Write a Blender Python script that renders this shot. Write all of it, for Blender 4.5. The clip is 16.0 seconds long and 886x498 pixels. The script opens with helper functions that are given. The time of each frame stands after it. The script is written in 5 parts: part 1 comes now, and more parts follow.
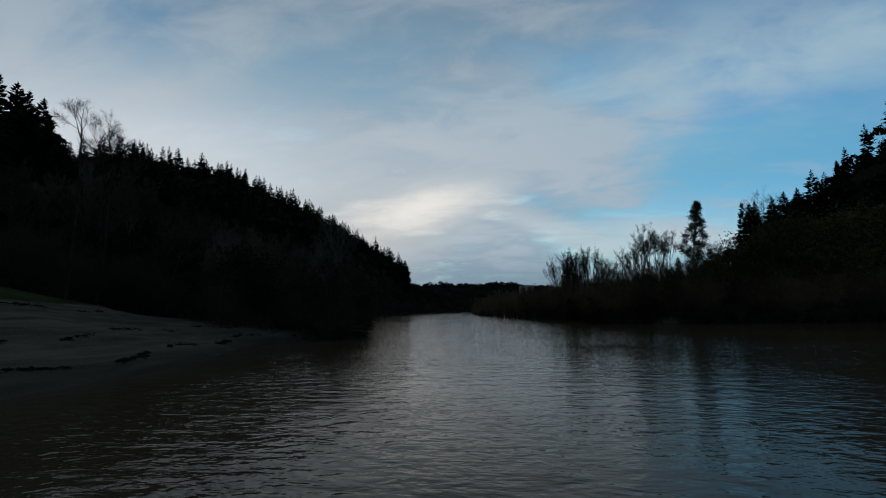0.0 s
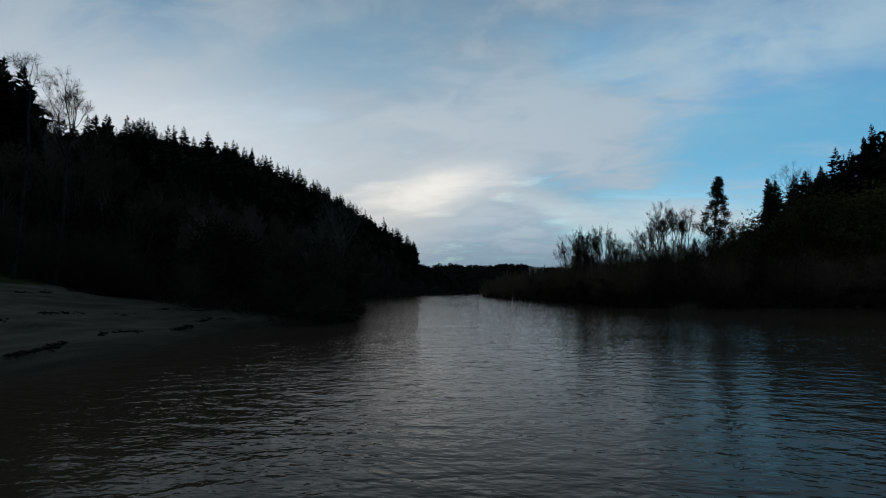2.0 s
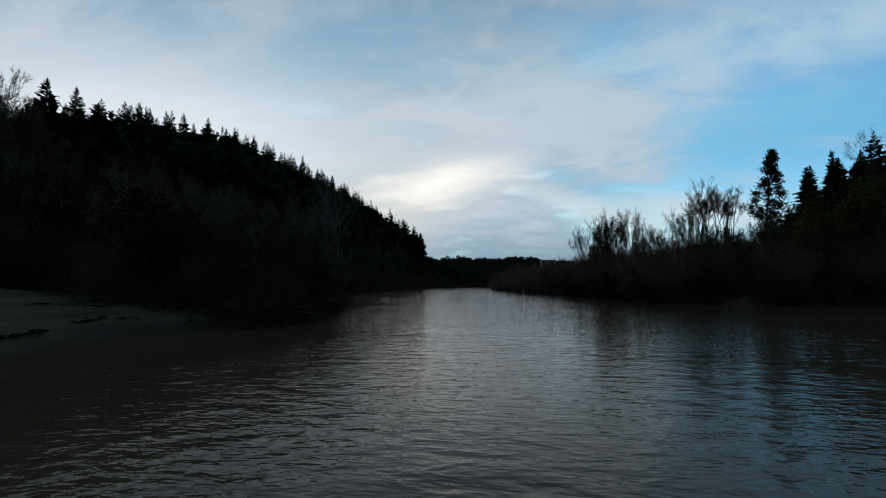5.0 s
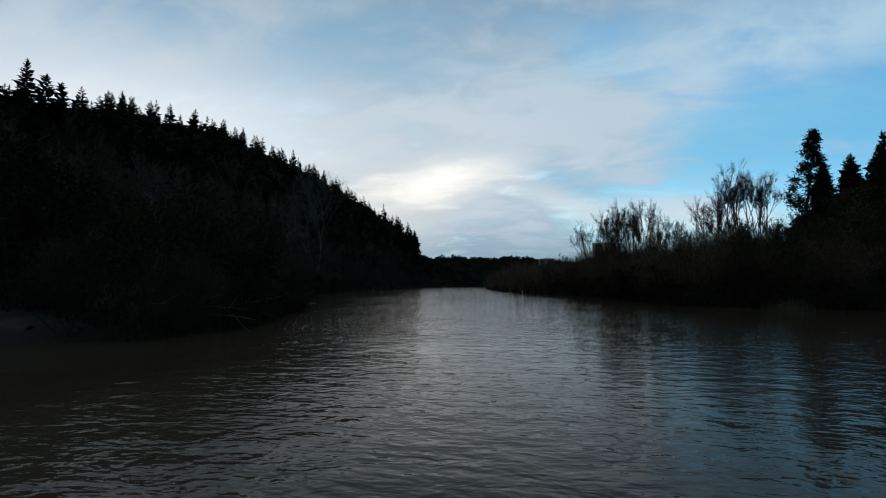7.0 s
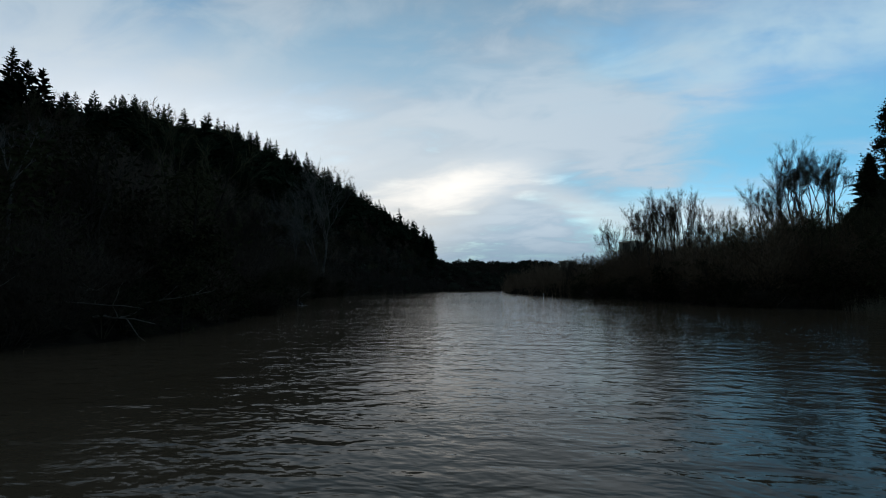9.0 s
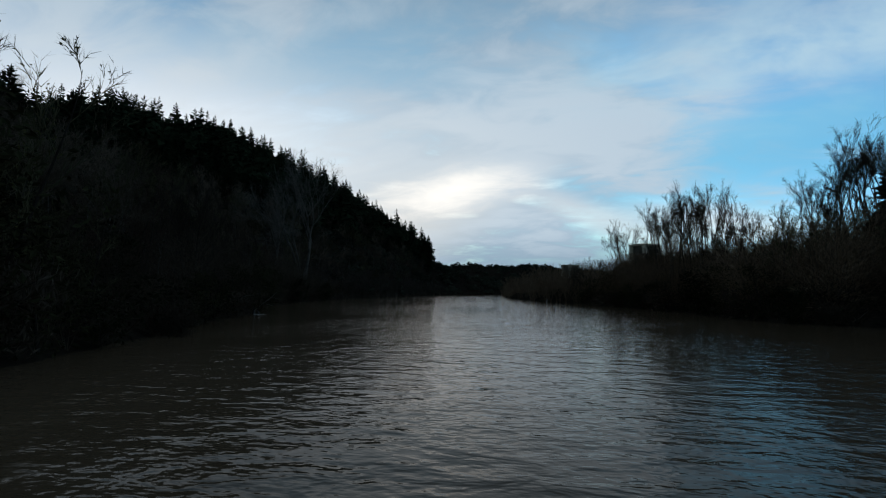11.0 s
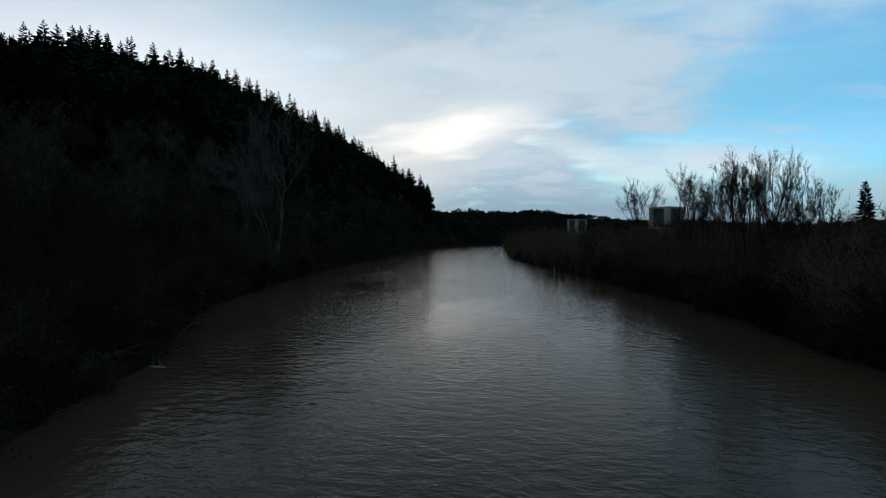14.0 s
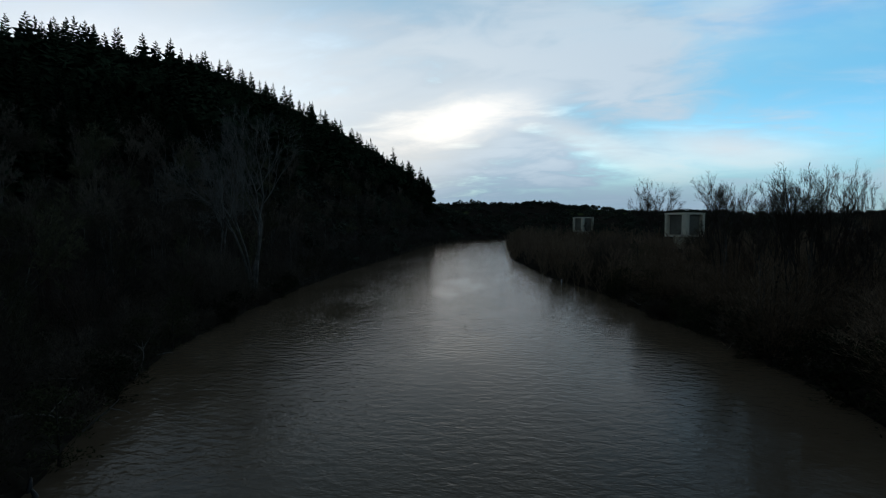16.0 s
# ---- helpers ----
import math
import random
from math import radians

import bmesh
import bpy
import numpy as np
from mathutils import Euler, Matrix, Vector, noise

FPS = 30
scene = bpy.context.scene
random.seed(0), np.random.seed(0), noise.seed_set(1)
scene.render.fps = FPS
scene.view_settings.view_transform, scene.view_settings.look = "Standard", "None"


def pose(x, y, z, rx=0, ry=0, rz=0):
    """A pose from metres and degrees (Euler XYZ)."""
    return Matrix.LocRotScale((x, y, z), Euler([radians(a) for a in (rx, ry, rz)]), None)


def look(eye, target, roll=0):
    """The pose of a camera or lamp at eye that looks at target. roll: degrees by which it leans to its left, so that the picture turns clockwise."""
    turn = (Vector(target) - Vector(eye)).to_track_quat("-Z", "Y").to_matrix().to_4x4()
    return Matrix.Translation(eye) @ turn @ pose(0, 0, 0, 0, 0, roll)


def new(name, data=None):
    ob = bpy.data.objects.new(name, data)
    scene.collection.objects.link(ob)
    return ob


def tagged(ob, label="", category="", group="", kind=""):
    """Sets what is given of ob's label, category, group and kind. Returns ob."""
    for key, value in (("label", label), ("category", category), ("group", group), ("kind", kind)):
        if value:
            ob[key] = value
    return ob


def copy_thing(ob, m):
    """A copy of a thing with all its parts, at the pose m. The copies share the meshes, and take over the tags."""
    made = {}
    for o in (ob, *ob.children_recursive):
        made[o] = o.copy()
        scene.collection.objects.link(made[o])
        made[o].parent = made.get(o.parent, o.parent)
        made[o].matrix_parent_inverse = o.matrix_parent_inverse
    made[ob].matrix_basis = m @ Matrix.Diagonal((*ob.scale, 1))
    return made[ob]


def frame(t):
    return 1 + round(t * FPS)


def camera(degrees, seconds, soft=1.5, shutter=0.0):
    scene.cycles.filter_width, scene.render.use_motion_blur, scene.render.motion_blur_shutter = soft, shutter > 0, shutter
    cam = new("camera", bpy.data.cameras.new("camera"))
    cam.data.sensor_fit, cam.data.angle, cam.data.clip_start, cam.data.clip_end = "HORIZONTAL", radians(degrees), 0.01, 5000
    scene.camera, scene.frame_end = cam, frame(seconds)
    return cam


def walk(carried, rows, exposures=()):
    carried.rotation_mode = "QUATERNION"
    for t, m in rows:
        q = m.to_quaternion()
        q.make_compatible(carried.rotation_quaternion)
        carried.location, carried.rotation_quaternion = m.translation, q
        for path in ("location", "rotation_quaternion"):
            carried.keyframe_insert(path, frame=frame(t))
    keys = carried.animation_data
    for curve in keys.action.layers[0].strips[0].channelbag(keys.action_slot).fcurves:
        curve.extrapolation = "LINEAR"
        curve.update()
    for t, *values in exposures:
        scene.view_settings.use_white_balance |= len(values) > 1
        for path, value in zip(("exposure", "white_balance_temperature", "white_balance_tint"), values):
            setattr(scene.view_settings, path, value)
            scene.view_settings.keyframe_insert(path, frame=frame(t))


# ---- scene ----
cam = camera(80.3, 16.0, soft=1.15)
PATH = [
    (0, (0.229, -0.499, 3.313), (-0.066, 1.466, 3.541), -0.8),
    (0.5, (0.462, 0.896, 3.402), (0.159, 2.862, 3.608), -0.8),
    (1, (0.655, 2.344, 3.348), (0.349, 4.312, 3.529), -0.7),
    (1.5, (0.901, 4.121, 3.264), (0.584, 6.088, 3.434), -0.6),
    (2, (0.886, 6.246, 3.386), (0.549, 8.211, 3.545), -0.5),
    (2.5, (1.028, 8.438, 3.476), (0.67, 10.4, 3.624), -0.5),
    (3, (0.78, 10.499, 3.309), (0.402, 12.458, 3.447), -0.4),
    (3.5, (0.716, 13.123, 3.277), (0.323, 15.079, 3.412), -0.2),
    (6, (-1.851, 28.427, 2.942), (-2.195, 30.393, 3.07), 0.2),
    (6.5, (-2.155, 31.733, 2.875), (-2.496, 33.7, 2.988), 0.6),
    (7, (-2.262, 34.443, 2.753), (-2.615, 36.407, 2.885), 0.3),
    (7.5, (-2.451, 37.397, 2.434), (-2.818, 39.356, 2.599), 0.2),
    (8, (-2.491, 40.259, 2.46), (-2.877, 42.215, 2.62), 0.0),
    (8.5, (-2.798, 42.74, 2.115), (-3.206, 44.692, 2.262), 0.4),
    (9, (-3.42, 44.958, 1.967), (-3.838, 46.908, 2.119), 0.1),
    (11.5, (-5.45, 59.5, 2.85), (-5.863, 61.45, 3.013), 0.9),
    (12, (-5.95, 62.1, 3.95), (-6.362, 64.052, 4.085), 0.8),
    (12.5, (-6.4, 64.6, 5.3), (-6.813, 66.556, 5.343), 0.7),
    (13, (-6.637, 67.077, 6.583), (-7.051, 69.034, 6.571), 0.7),
    (13.5, (-6.69, 69.912, 7.819), (-7.106, 71.868, 7.778), 0.6),
    (14, (-6.861, 72.644, 9.019), (-7.28, 74.599, 8.964), 0.4),
    (14.5, (-7.027, 75.285, 10.24), (-7.451, 77.238, 10.168), 0.4),
    (15, (-7.312, 77.817, 11.273), (-7.734, 79.771, 11.214), 0.3),
    (15.5, (-7.72, 80.288, 12.316), (-8.144, 82.242, 12.258), 0.1),
    (16, (-8.001, 82.817, 13.578), (-8.428, 84.768, 13.481), -0.0),
]
walk(cam, [(t, look(eye, target, roll)) for t, eye, target, roll in PATH],
     exposures=[(0, -0.25), (3.5, -0.02), (7, 0.15), (12, 0.18), (16, 0.28)])

# ---------------------------------------------------------------- world, sun and exposure
scene.view_settings.exposure = 0.0


class Nodes:
    """Short-hand for building a node tree."""

    def __init__(self, tree):
        self.tree = tree
        tree.nodes.clear()

    def add(self, kind, props=None, **inputs):
        node = self.tree.nodes.new(kind)
        for key, value in (props or {}).items():
            setattr(node, key, value)
        for key, value in inputs.items():
            self.feed(node.inputs[key.replace("_", " ")], value)
        return node

    def feed(self, socket, value):
        if isinstance(value, bpy.types.NodeSocket):
            self.tree.links.new(value, socket)
        else:
            socket.default_value = value

    def math(self, op, a, b=0.0, c=0.0, clamp=False):
        node = self.tree.nodes.new("ShaderNodeMath")
        node.operation, node.use_clamp = op, clamp
        for socket, value in zip(node.inputs, (a, b, c)):
            self.feed(socket, value)
        return node.outputs[0]

    def vec(self, op, a, b=(0, 0, 0)):
        node = self.tree.nodes.new("ShaderNodeVectorMath")
        node.operation = op
        self.feed(node.inputs[0], a)
        self.feed(node.inputs[1], b)
        return node.outputs[0]

    def mix(self, fac, a, b, blend="MIX"):
        node = self.tree.nodes.new("ShaderNodeMix")
        node.data_type, node.blend_type = "RGBA", blend
        self.feed(node.inputs[0], fac)
        for socket, value in ((node.inputs[6], a), (node.inputs[7], b)):
            self.feed(socket, (*value, 1.0) if isinstance(value, tuple) and len(value) == 3 else value)
        return node.outputs[2]

    def step(self, value, low, high):
        node = self.tree.nodes.new("ShaderNodeMapRange")
        node.interpolation_type = "SMOOTHSTEP"
        for n, v in enumerate((value, low, high)):
            self.feed(node.inputs[n], v)
        return node.outputs[0]

    def noise(self, vector, scale, detail=4.0, rough=0.55, warp=0.0):
        node = self.add("ShaderNodeTexNoise", None, Scale=scale, Detail=detail, Roughness=rough, Distortion=warp)
        if vector is not None:
            self.feed(node.inputs["Vector"], vector)
        return node.outputs["Fac"]


SUN_AZIMUTH, SUN_HEIGHT = -9.0, 12.0     # degrees right of the river's line, and above the horizon
world = bpy.data.worlds.new("evening_sky")
world.use_nodes = True
scene.world = world
n = Nodes(world.node_tree)
way = n.add("ShaderNodeTexCoord").outputs["Generated"]
part_xyz = n.add("ShaderNodeSeparateXYZ", None, Vector=way)
wx, wy, wz = part_xyz.outputs
azimuth = n.math("MULTIPLY", n.math("ARCTAN2", wx, wy), 57.2958)
height = n.math("MULTIPLY", n.math("ARCSINE", wz), 57.2958)
# the blue behind the clouds
blue = n.add("ShaderNodeTexSky", {"sky_type": "NISHITA", "sun_disc": False, "sun_elevation": radians(SUN_HEIGHT),
                                  "sun_rotation": radians(SUN_AZIMUTH), "air_density": 1.0, "dust_density": 0.6, "ozone_density": 1.6})
blue_colour = n.mix(1.0, blue.outputs[0], (0.048, 0.107, 0.148), "MULTIPLY")
# cloud sheets lie on a plane high above, so they close up towards the horizon
flat_scale = n.math("DIVIDE", 1.0, n.math("ADD", n.math("MAXIMUM", wz, 0.0), 0.22))
sheet = n.add("ShaderNodeCombineXYZ", None, X=n.math("MULTIPLY", wx, flat_scale), Y=n.math("MULTIPLY", wy, flat_scale), Z=0.37).outputs[0]
turned = n.add("ShaderNodeMapping", None, Vector=sheet, Rotation=(0, 0, radians(20)), Scale=(0.8, 1.25, 1.0)).outputs[0]
broad = n.noise(turned, 1.2, 4.0, 0.50, 0.35)
fine = n.noise(turned, 4.2, 6.0, 0.58, 0.5)


def patch(az, el, wide, tall, tilt=0.0, torn=1.0):
    """A soft-edged stretch of the sky, with its rim broken by the cloud noise."""
    u0, v0 = n.math("SUBTRACT", azimuth, az), n.math("SUBTRACT", height, el)
    c, s = math.cos(radians(tilt)), math.sin(radians(tilt))
    u = n.math("ADD", n.math("MULTIPLY", u0, c / wide), n.math("MULTIPLY", v0, s / wide))
    v = n.math("ADD", n.math("MULTIPLY", u0, -s / tall), n.math("MULTIPLY", v0, c / tall))
    r = n.math("SQRT", n.math("ADD", n.math("MULTIPLY", u, u), n.math("MULTIPLY", v, v)))
    r = n.math("ADD", r, n.math("MULTIPLY", n.math("SUBTRACT", broad, 0.5), 1.6 * torn))
    r = n.math("ADD", r, n.math("MULTIPLY", n.math("SUBTRACT", fine, 0.5), 0.9 * torn))
    return n.step(r, 1.5, 0.0)


def laid(sky_so_far, weight, strength, colour):
    return n.mix(n.math("MULTIPLY", weight, strength), sky_so_far, colour)


cover = n.math("ADD", n.math("MULTIPLY", broad, 0.70), n.math("MULTIPLY", fine, 0.45))
cover = n.math("SUBTRACT", cover, n.math("MULTIPLY", n.step(azimuth, -4.0, 34.0), 0.15))
veil = n.math("DIVIDE", n.math("ADD", azimuth, 12.0), 24.0)
cover = n.math("ADD", cover, n.math("MULTIPLY", n.math("EXPONENT", n.math("MULTIPLY", n.math("MULTIPLY", veil, veil), -1.0)), 0.11))
cloud = n.math("MULTIPLY_ADD", n.step(cover, 0.34, 0.68), 0.82, 0.18)
grey = n.mix(n.step(n.math("ADD", n.math("MULTIPLY", broad, 0.5), n.math("MULTIPLY", fine, 0.5)), 0.41, 0.60), (0.215, 0.355, 0.495), (0.400, 0.515, 0.625))
glow_u = n.math("DIVIDE", n.math("SUBTRACT", azimuth, SUN_AZIMUTH - 20), 34.0)
glow_v = n.math("DIVIDE", n.math("SUBTRACT", height, SUN_HEIGHT + 1), 12.0)
glow = n.math("EXPONENT", n.math("MULTIPLY", n.math("ADD", n.math("MULTIPLY", glow_u, glow_u), n.math("MULTIPLY", glow_v, glow_v)), -1.0))
lit = laid(grey, glow, n.math("MULTIPLY_ADD", n.step(broad, 0.38, 0.62), 0.5, 0.4), (0.60, 0.66, 0.70))
sky = n.mix(cloud, blue_colour, lit)
mottle = n.noise(turned, 2.6, 5.0, 0.55, 0.4)
sky = laid(sky, n.math("MULTIPLY", patch(20.0, 22.0, 24.0, 6.0, 6, 1.4), n.math("MULTIPLY_ADD", n.step(mottle, 0.36, 0.62), 0.85, 0.15)), 0.9, (0.43, 0.60, 0.71))
sky = laid(sky, n.math("MULTIPLY", patch(-22.0, 24.0, 26.0, 7.0, 0, 1.2), n.step(mottle, 0.62, 0.40)), 0.45, (0.24, 0.45, 0.62))
sky = laid(sky, patch(22.0, 14.0, 15.0, 4.0, 4, 1.5), 0.6, (0.14, 0.45, 0.67))
sky = laid(sky, patch(4.0, 10.0, 7.0, 2.2, -18, 1.3), 0.45, (0.20, 0.45, 0.63))
sky = laid(sky, patch(6.0, 1.5, 44.0, 4.4, 0, 0.5), 1.0, (0.235, 0.335, 0.43))
sky = laid(sky, patch(16.0, 7.0, 8.0, 1.6, -8, 1.3), 0.7, (0.62, 0.67, 0.70))
sky = laid(sky, patch(-43.0, 13.0, 24.0, 9.0), 0.85, (0.78, 0.81, 0.83))
sky = laid(sky, patch(-17.0, 7.5, 12.0, 5.0, 20, 1.0), 0.75, (0.62, 0.625, 0.61))
sky = laid(sky, patch(3.0, 8.6, 9.0, 1.5, -22, 1.3), 0.6, (0.64, 0.67, 0.69))
sky = laid(sky, patch(-10.5, 11.2, 9.5, 2.6, 13, 1.7), 0.95, (1.0, 0.97, 0.915))
# evening: the sky is dimmer overhead and away from the set of the sun
toward = n.add("ShaderNodeVectorMath", {"operation": "DOT_PRODUCT"})
n.feed(toward.inputs[0], way)
toward.inputs[1].default_value = (math.sin(radians(SUN_AZIMUTH)), math.cos(radians(SUN_AZIMUTH)), 0.2)
dusk = n.math("MULTIPLY_ADD", n.step(toward.outputs["Value"], -0.35, 0.72), 0.62, 0.38)
dusk = n.math("MULTIPLY", dusk, n.math("SUBTRACT", 1.0, n.math("MULTIPLY", n.step(height, 17.0, 48.0), 0.42)))
sky = n.mix(1.0, sky, n.add("ShaderNodeCombineColor", None, Red=dusk, Green=dusk, Blue=dusk).outputs[0], "MULTIPLY")
low = n.step(height, 0.0, -3.0)
sky = n.mix(low, sky, (0.02, 0.02, 0.018))
back = n.add("ShaderNodeBackground", None, Color=sky, Strength=1.0)
n.tree.links.new(back.outputs[0], n.add("ShaderNodeOutputWorld").inputs[0])

sun_lamp = bpy.data.lights.new("veiled_sun", "SUN")
sun_lamp.energy, sun_lamp.angle, sun_lamp.color = 0.05, radians(40), (1.0, 0.93, 0.84)
sun = new("veiled_sun", sun_lamp)
sun_az, sun_el = radians(SUN_AZIMUTH), radians(SUN_HEIGHT)
sun_way = Vector((math.sin(sun_az) * math.cos(sun_el), math.cos(sun_az) * math.cos(sun_el), math.sin(sun_el)))
sun.matrix_world = look(sun_way * 900, (0, 0, 0))


# ---------------------------------------------------------------- materials
def surface(name, dark, light, size=1.0, rough=0.8, bump=0.0, bump_size=None, spread=0.0, gloss=0.0, world_space=False):
    """A matt natural surface: two tones mixed by coarse and fine noise, fine relief, and a tone of its own for each object."""
    m = bpy.data.materials.new(name)
    m.use_nodes = True
    k = Nodes(m.node_tree)
    at = k.add("ShaderNodeNewGeometry").outputs["Position"] if world_space else k.add("ShaderNodeTexCoord").outputs["Object"]
    coarse, grain = k.noise(at, 0.35 / size, 3.0, 0.6), k.noise(at, 3.1 / size, 5.0, 0.65)
    tone = k.math("ADD", k.math("MULTIPLY", coarse, 0.6), k.math("MULTIPLY", grain, 0.4))
    colour = k.mix(k.step(tone, 0.34, 0.66), dark, light)
    if spread:
        own = k.add("ShaderNodeObjectInfo").outputs["Random"]
        colour = k.mix(1.0, colour, k.add("ShaderNodeHueSaturation", None, Hue=k.math("MULTIPLY_ADD", own, 0.05, 0.475), Saturation=1.0,
                                          Value=k.math("MULTIPLY_ADD", own, 2 * spread, 1 - spread), Color=(1, 1, 1, 1)).outputs[0], "MULTIPLY")
    shader = k.add("ShaderNodeBsdfPrincipled", None, Base_Color=colour, Roughness=rough)
    shader.inputs["Specular IOR Level"].default_value = gloss
    if bump:
        relief = k.add("ShaderNodeBump", None, Height=k.noise(at, 6.0 / (bump_size or size), 5.0, 0.7), Strength=bump, Distance=0.1 * size)
        k.feed(shader.inputs["Normal"], relief.outputs[0])
    k.tree.links.new(shader.outputs[0], k.add("ShaderNodeOutputMaterial").inputs[0])
    return m


BARK = surface("bark_dark", (0.022, 0.018, 0.014), (0.07, 0.06, 0.05), 0.5, 0.9, 0.6)
BARK_PALE = surface("bark_pale", (0.05, 0.045, 0.038), (0.16, 0.145, 0.125), 0.8, 0.85, 0.4)
TWIG = surface("twigs_grey_brown", (0.034, 0.028, 0.022), (0.090, 0.075, 0.060), 2.0, 0.9, spread=0.25)
TWIG_GREY = surface("twigs_silver_grey", (0.068, 0.053, 0.040), (0.160, 0.126, 0.095), 2.0, 0.9, spread=0.35)
TWIG_OLIVE = surface("twigs_olive", (0.052, 0.048, 0.027), (0.118, 0.108, 0.062), 2.0, 0.9, spread=0.35)
TWIG_RED = surface("twigs_reddish", (0.044, 0.030, 0.023), (0.110, 0.076, 0.058), 2.0, 0.9, spread=0.25)
TWIG_PALE = surface("twigs_pale", (0.085, 0.077, 0.066), (0.21, 0.193, 0.168), 2.0, 0.9)
NEEDLES = surface("needles", (0.010, 0.016, 0.009), (0.030, 0.042, 0.022), 3.0, 0.8, spread=0.3)
LEAF = surface("leaf_olive", (0.024, 0.025, 0.012), (0.056, 0.055, 0.026), 2.5, 0.7, spread=0.3)
# leaf tone of the far oaks, lightened to carry the haze of distance
OAK_LEAF_HAZED = surface("leaf_hazed_grey_green", (0.030, 0.034, 0.024), (0.075, 0.080, 0.055), 9.0, 0.7, world_space=True)
LEAF_OLIVE = surface("leaf_yellow_olive", (0.060, 0.057, 0.022), (0.135, 0.124, 0.048), 2.5, 0.7, spread=0.3)
LEAF_DARK = surface("leaf_evergreen", (0.014, 0.016, 0.009), (0.034, 0.036, 0.018), 2.5, 0.6, spread=0.3)
CATKIN = surface("catkins_yellow_green", (0.06, 0.062, 0.02), (0.14, 0.13, 0.045), 1.5, 0.8, spread=0.2)
DRY = surface("dry_brush", (0.038, 0.030, 0.020), (0.105, 0.084, 0.056), 2.0, 0.9)
SHRUB = surface("shrub_brown", (0.048, 0.037, 0.027), (0.118, 0.092, 0.067), 4.0, 0.9, spread=0.35)
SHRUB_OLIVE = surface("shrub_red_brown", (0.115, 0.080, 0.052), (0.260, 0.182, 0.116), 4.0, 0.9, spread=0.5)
REED = surface("reeds_straw", (0.12, 0.10, 0.065), (0.26, 0.22, 0.15), 1.0, 0.85)
GRASS = surface("grass_blades", (0.025, 0.045, 0.012), (0.07, 0.10, 0.03), 1.5, 0.8)
DRIFT = surface("driftwood", (0.11, 0.095, 0.078), (0.27, 0.245, 0.21), 0.7, 0.8, 0.4)
WET_WOOD = surface("wet_wood", (0.006, 0.005, 0.004), (0.02, 0.017, 0.014), 0.4, 0.5, 0.4, gloss=0.3)
CLOD = surface("wrack", (0.010, 0.008, 0.006), (0.040, 0.034, 0.028), 0.5, 0.9, 0.4)
CONCRETE = surface("concrete", (0.66, 0.58, 0.43), (0.84, 0.75, 0.57), 2.5, 0.85, 0.2)
STEEL = surface("louvre_steel", (0.17, 0.155, 0.120), (0.27, 0.245, 0.190), 2.0, 0.6, gloss=0.2)
PAINT = surface("white_paint", (0.55, 0.54, 0.52), (0.75, 0.74, 0.71), 0.6, 0.6)
ROOFING = surface("pale_roofing", (0.30, 0.29, 0.28), (0.42, 0.41, 0.39), 0.8, 0.8, 0.3)
FOAM = surface("foam", (0.12, 0.115, 0.10), (0.34, 0.33, 0.30), 0.5, 0.6, 0.4)


def water_material():
    m = bpy.data.materials.new("muddy_water")
    m.use_nodes = True
    k = Nodes(m.node_tree)
    at = k.add("ShaderNodeNewGeometry").outputs["Position"]
    stretch = k.add("ShaderNodeMapping", None, Vector=at, Rotation=(0, 0, radians(-8)), Scale=(0.62, 1.0, 1.0)).outputs[0]
    silt = k.noise(at, 0.045, 4.0, 0.6, 0.8)
    colour = k.mix(k.step(silt, 0.35, 0.65), (0.066, 0.046, 0.027), (0.086, 0.061, 0.037))
    swell, chop = k.noise(stretch, 0.16, 2.0, 0.5, 0.3), k.noise(stretch, 1.35, 3.0, 0.55, 0.3)
    ripple = k.noise(stretch, 4.4, 2.0, 0.5, 0.2)
    drift = k.add("ShaderNodeMapping", None, Vector=at, Rotation=(0, 0, radians(-12)), Scale=(1.0, 0.55, 1.0)).outputs[0]
    rough_patch = k.step(k.noise(drift, 0.075, 4.0, 0.62, 0.5), 0.30, 0.56)
    relief = k.math("MULTIPLY", swell, 0.030)
    relief = k.math("ADD", relief, k.math("MULTIPLY", chop, k.math("MULTIPLY_ADD", rough_patch, 0.032, 0.034)))
    relief = k.math("ADD", relief, k.math("MULTIPLY", ripple, k.math("MULTIPLY_ADD", rough_patch, 0.012, 0.006)))
    bump = k.add("ShaderNodeBump", None, Height=relief, Strength=1.0, Distance=1.0)
    shader = k.add("ShaderNodeBsdfPrincipled", None, Base_Color=colour, Roughness=0.06, IOR=1.33, Normal=bump.outputs[0])
    shader.inputs["Specular IOR Level"].default_value = 0.085
    k.tree.links.new(shader.outputs[0], k.add("ShaderNodeOutputMaterial").inputs[0])
    return m


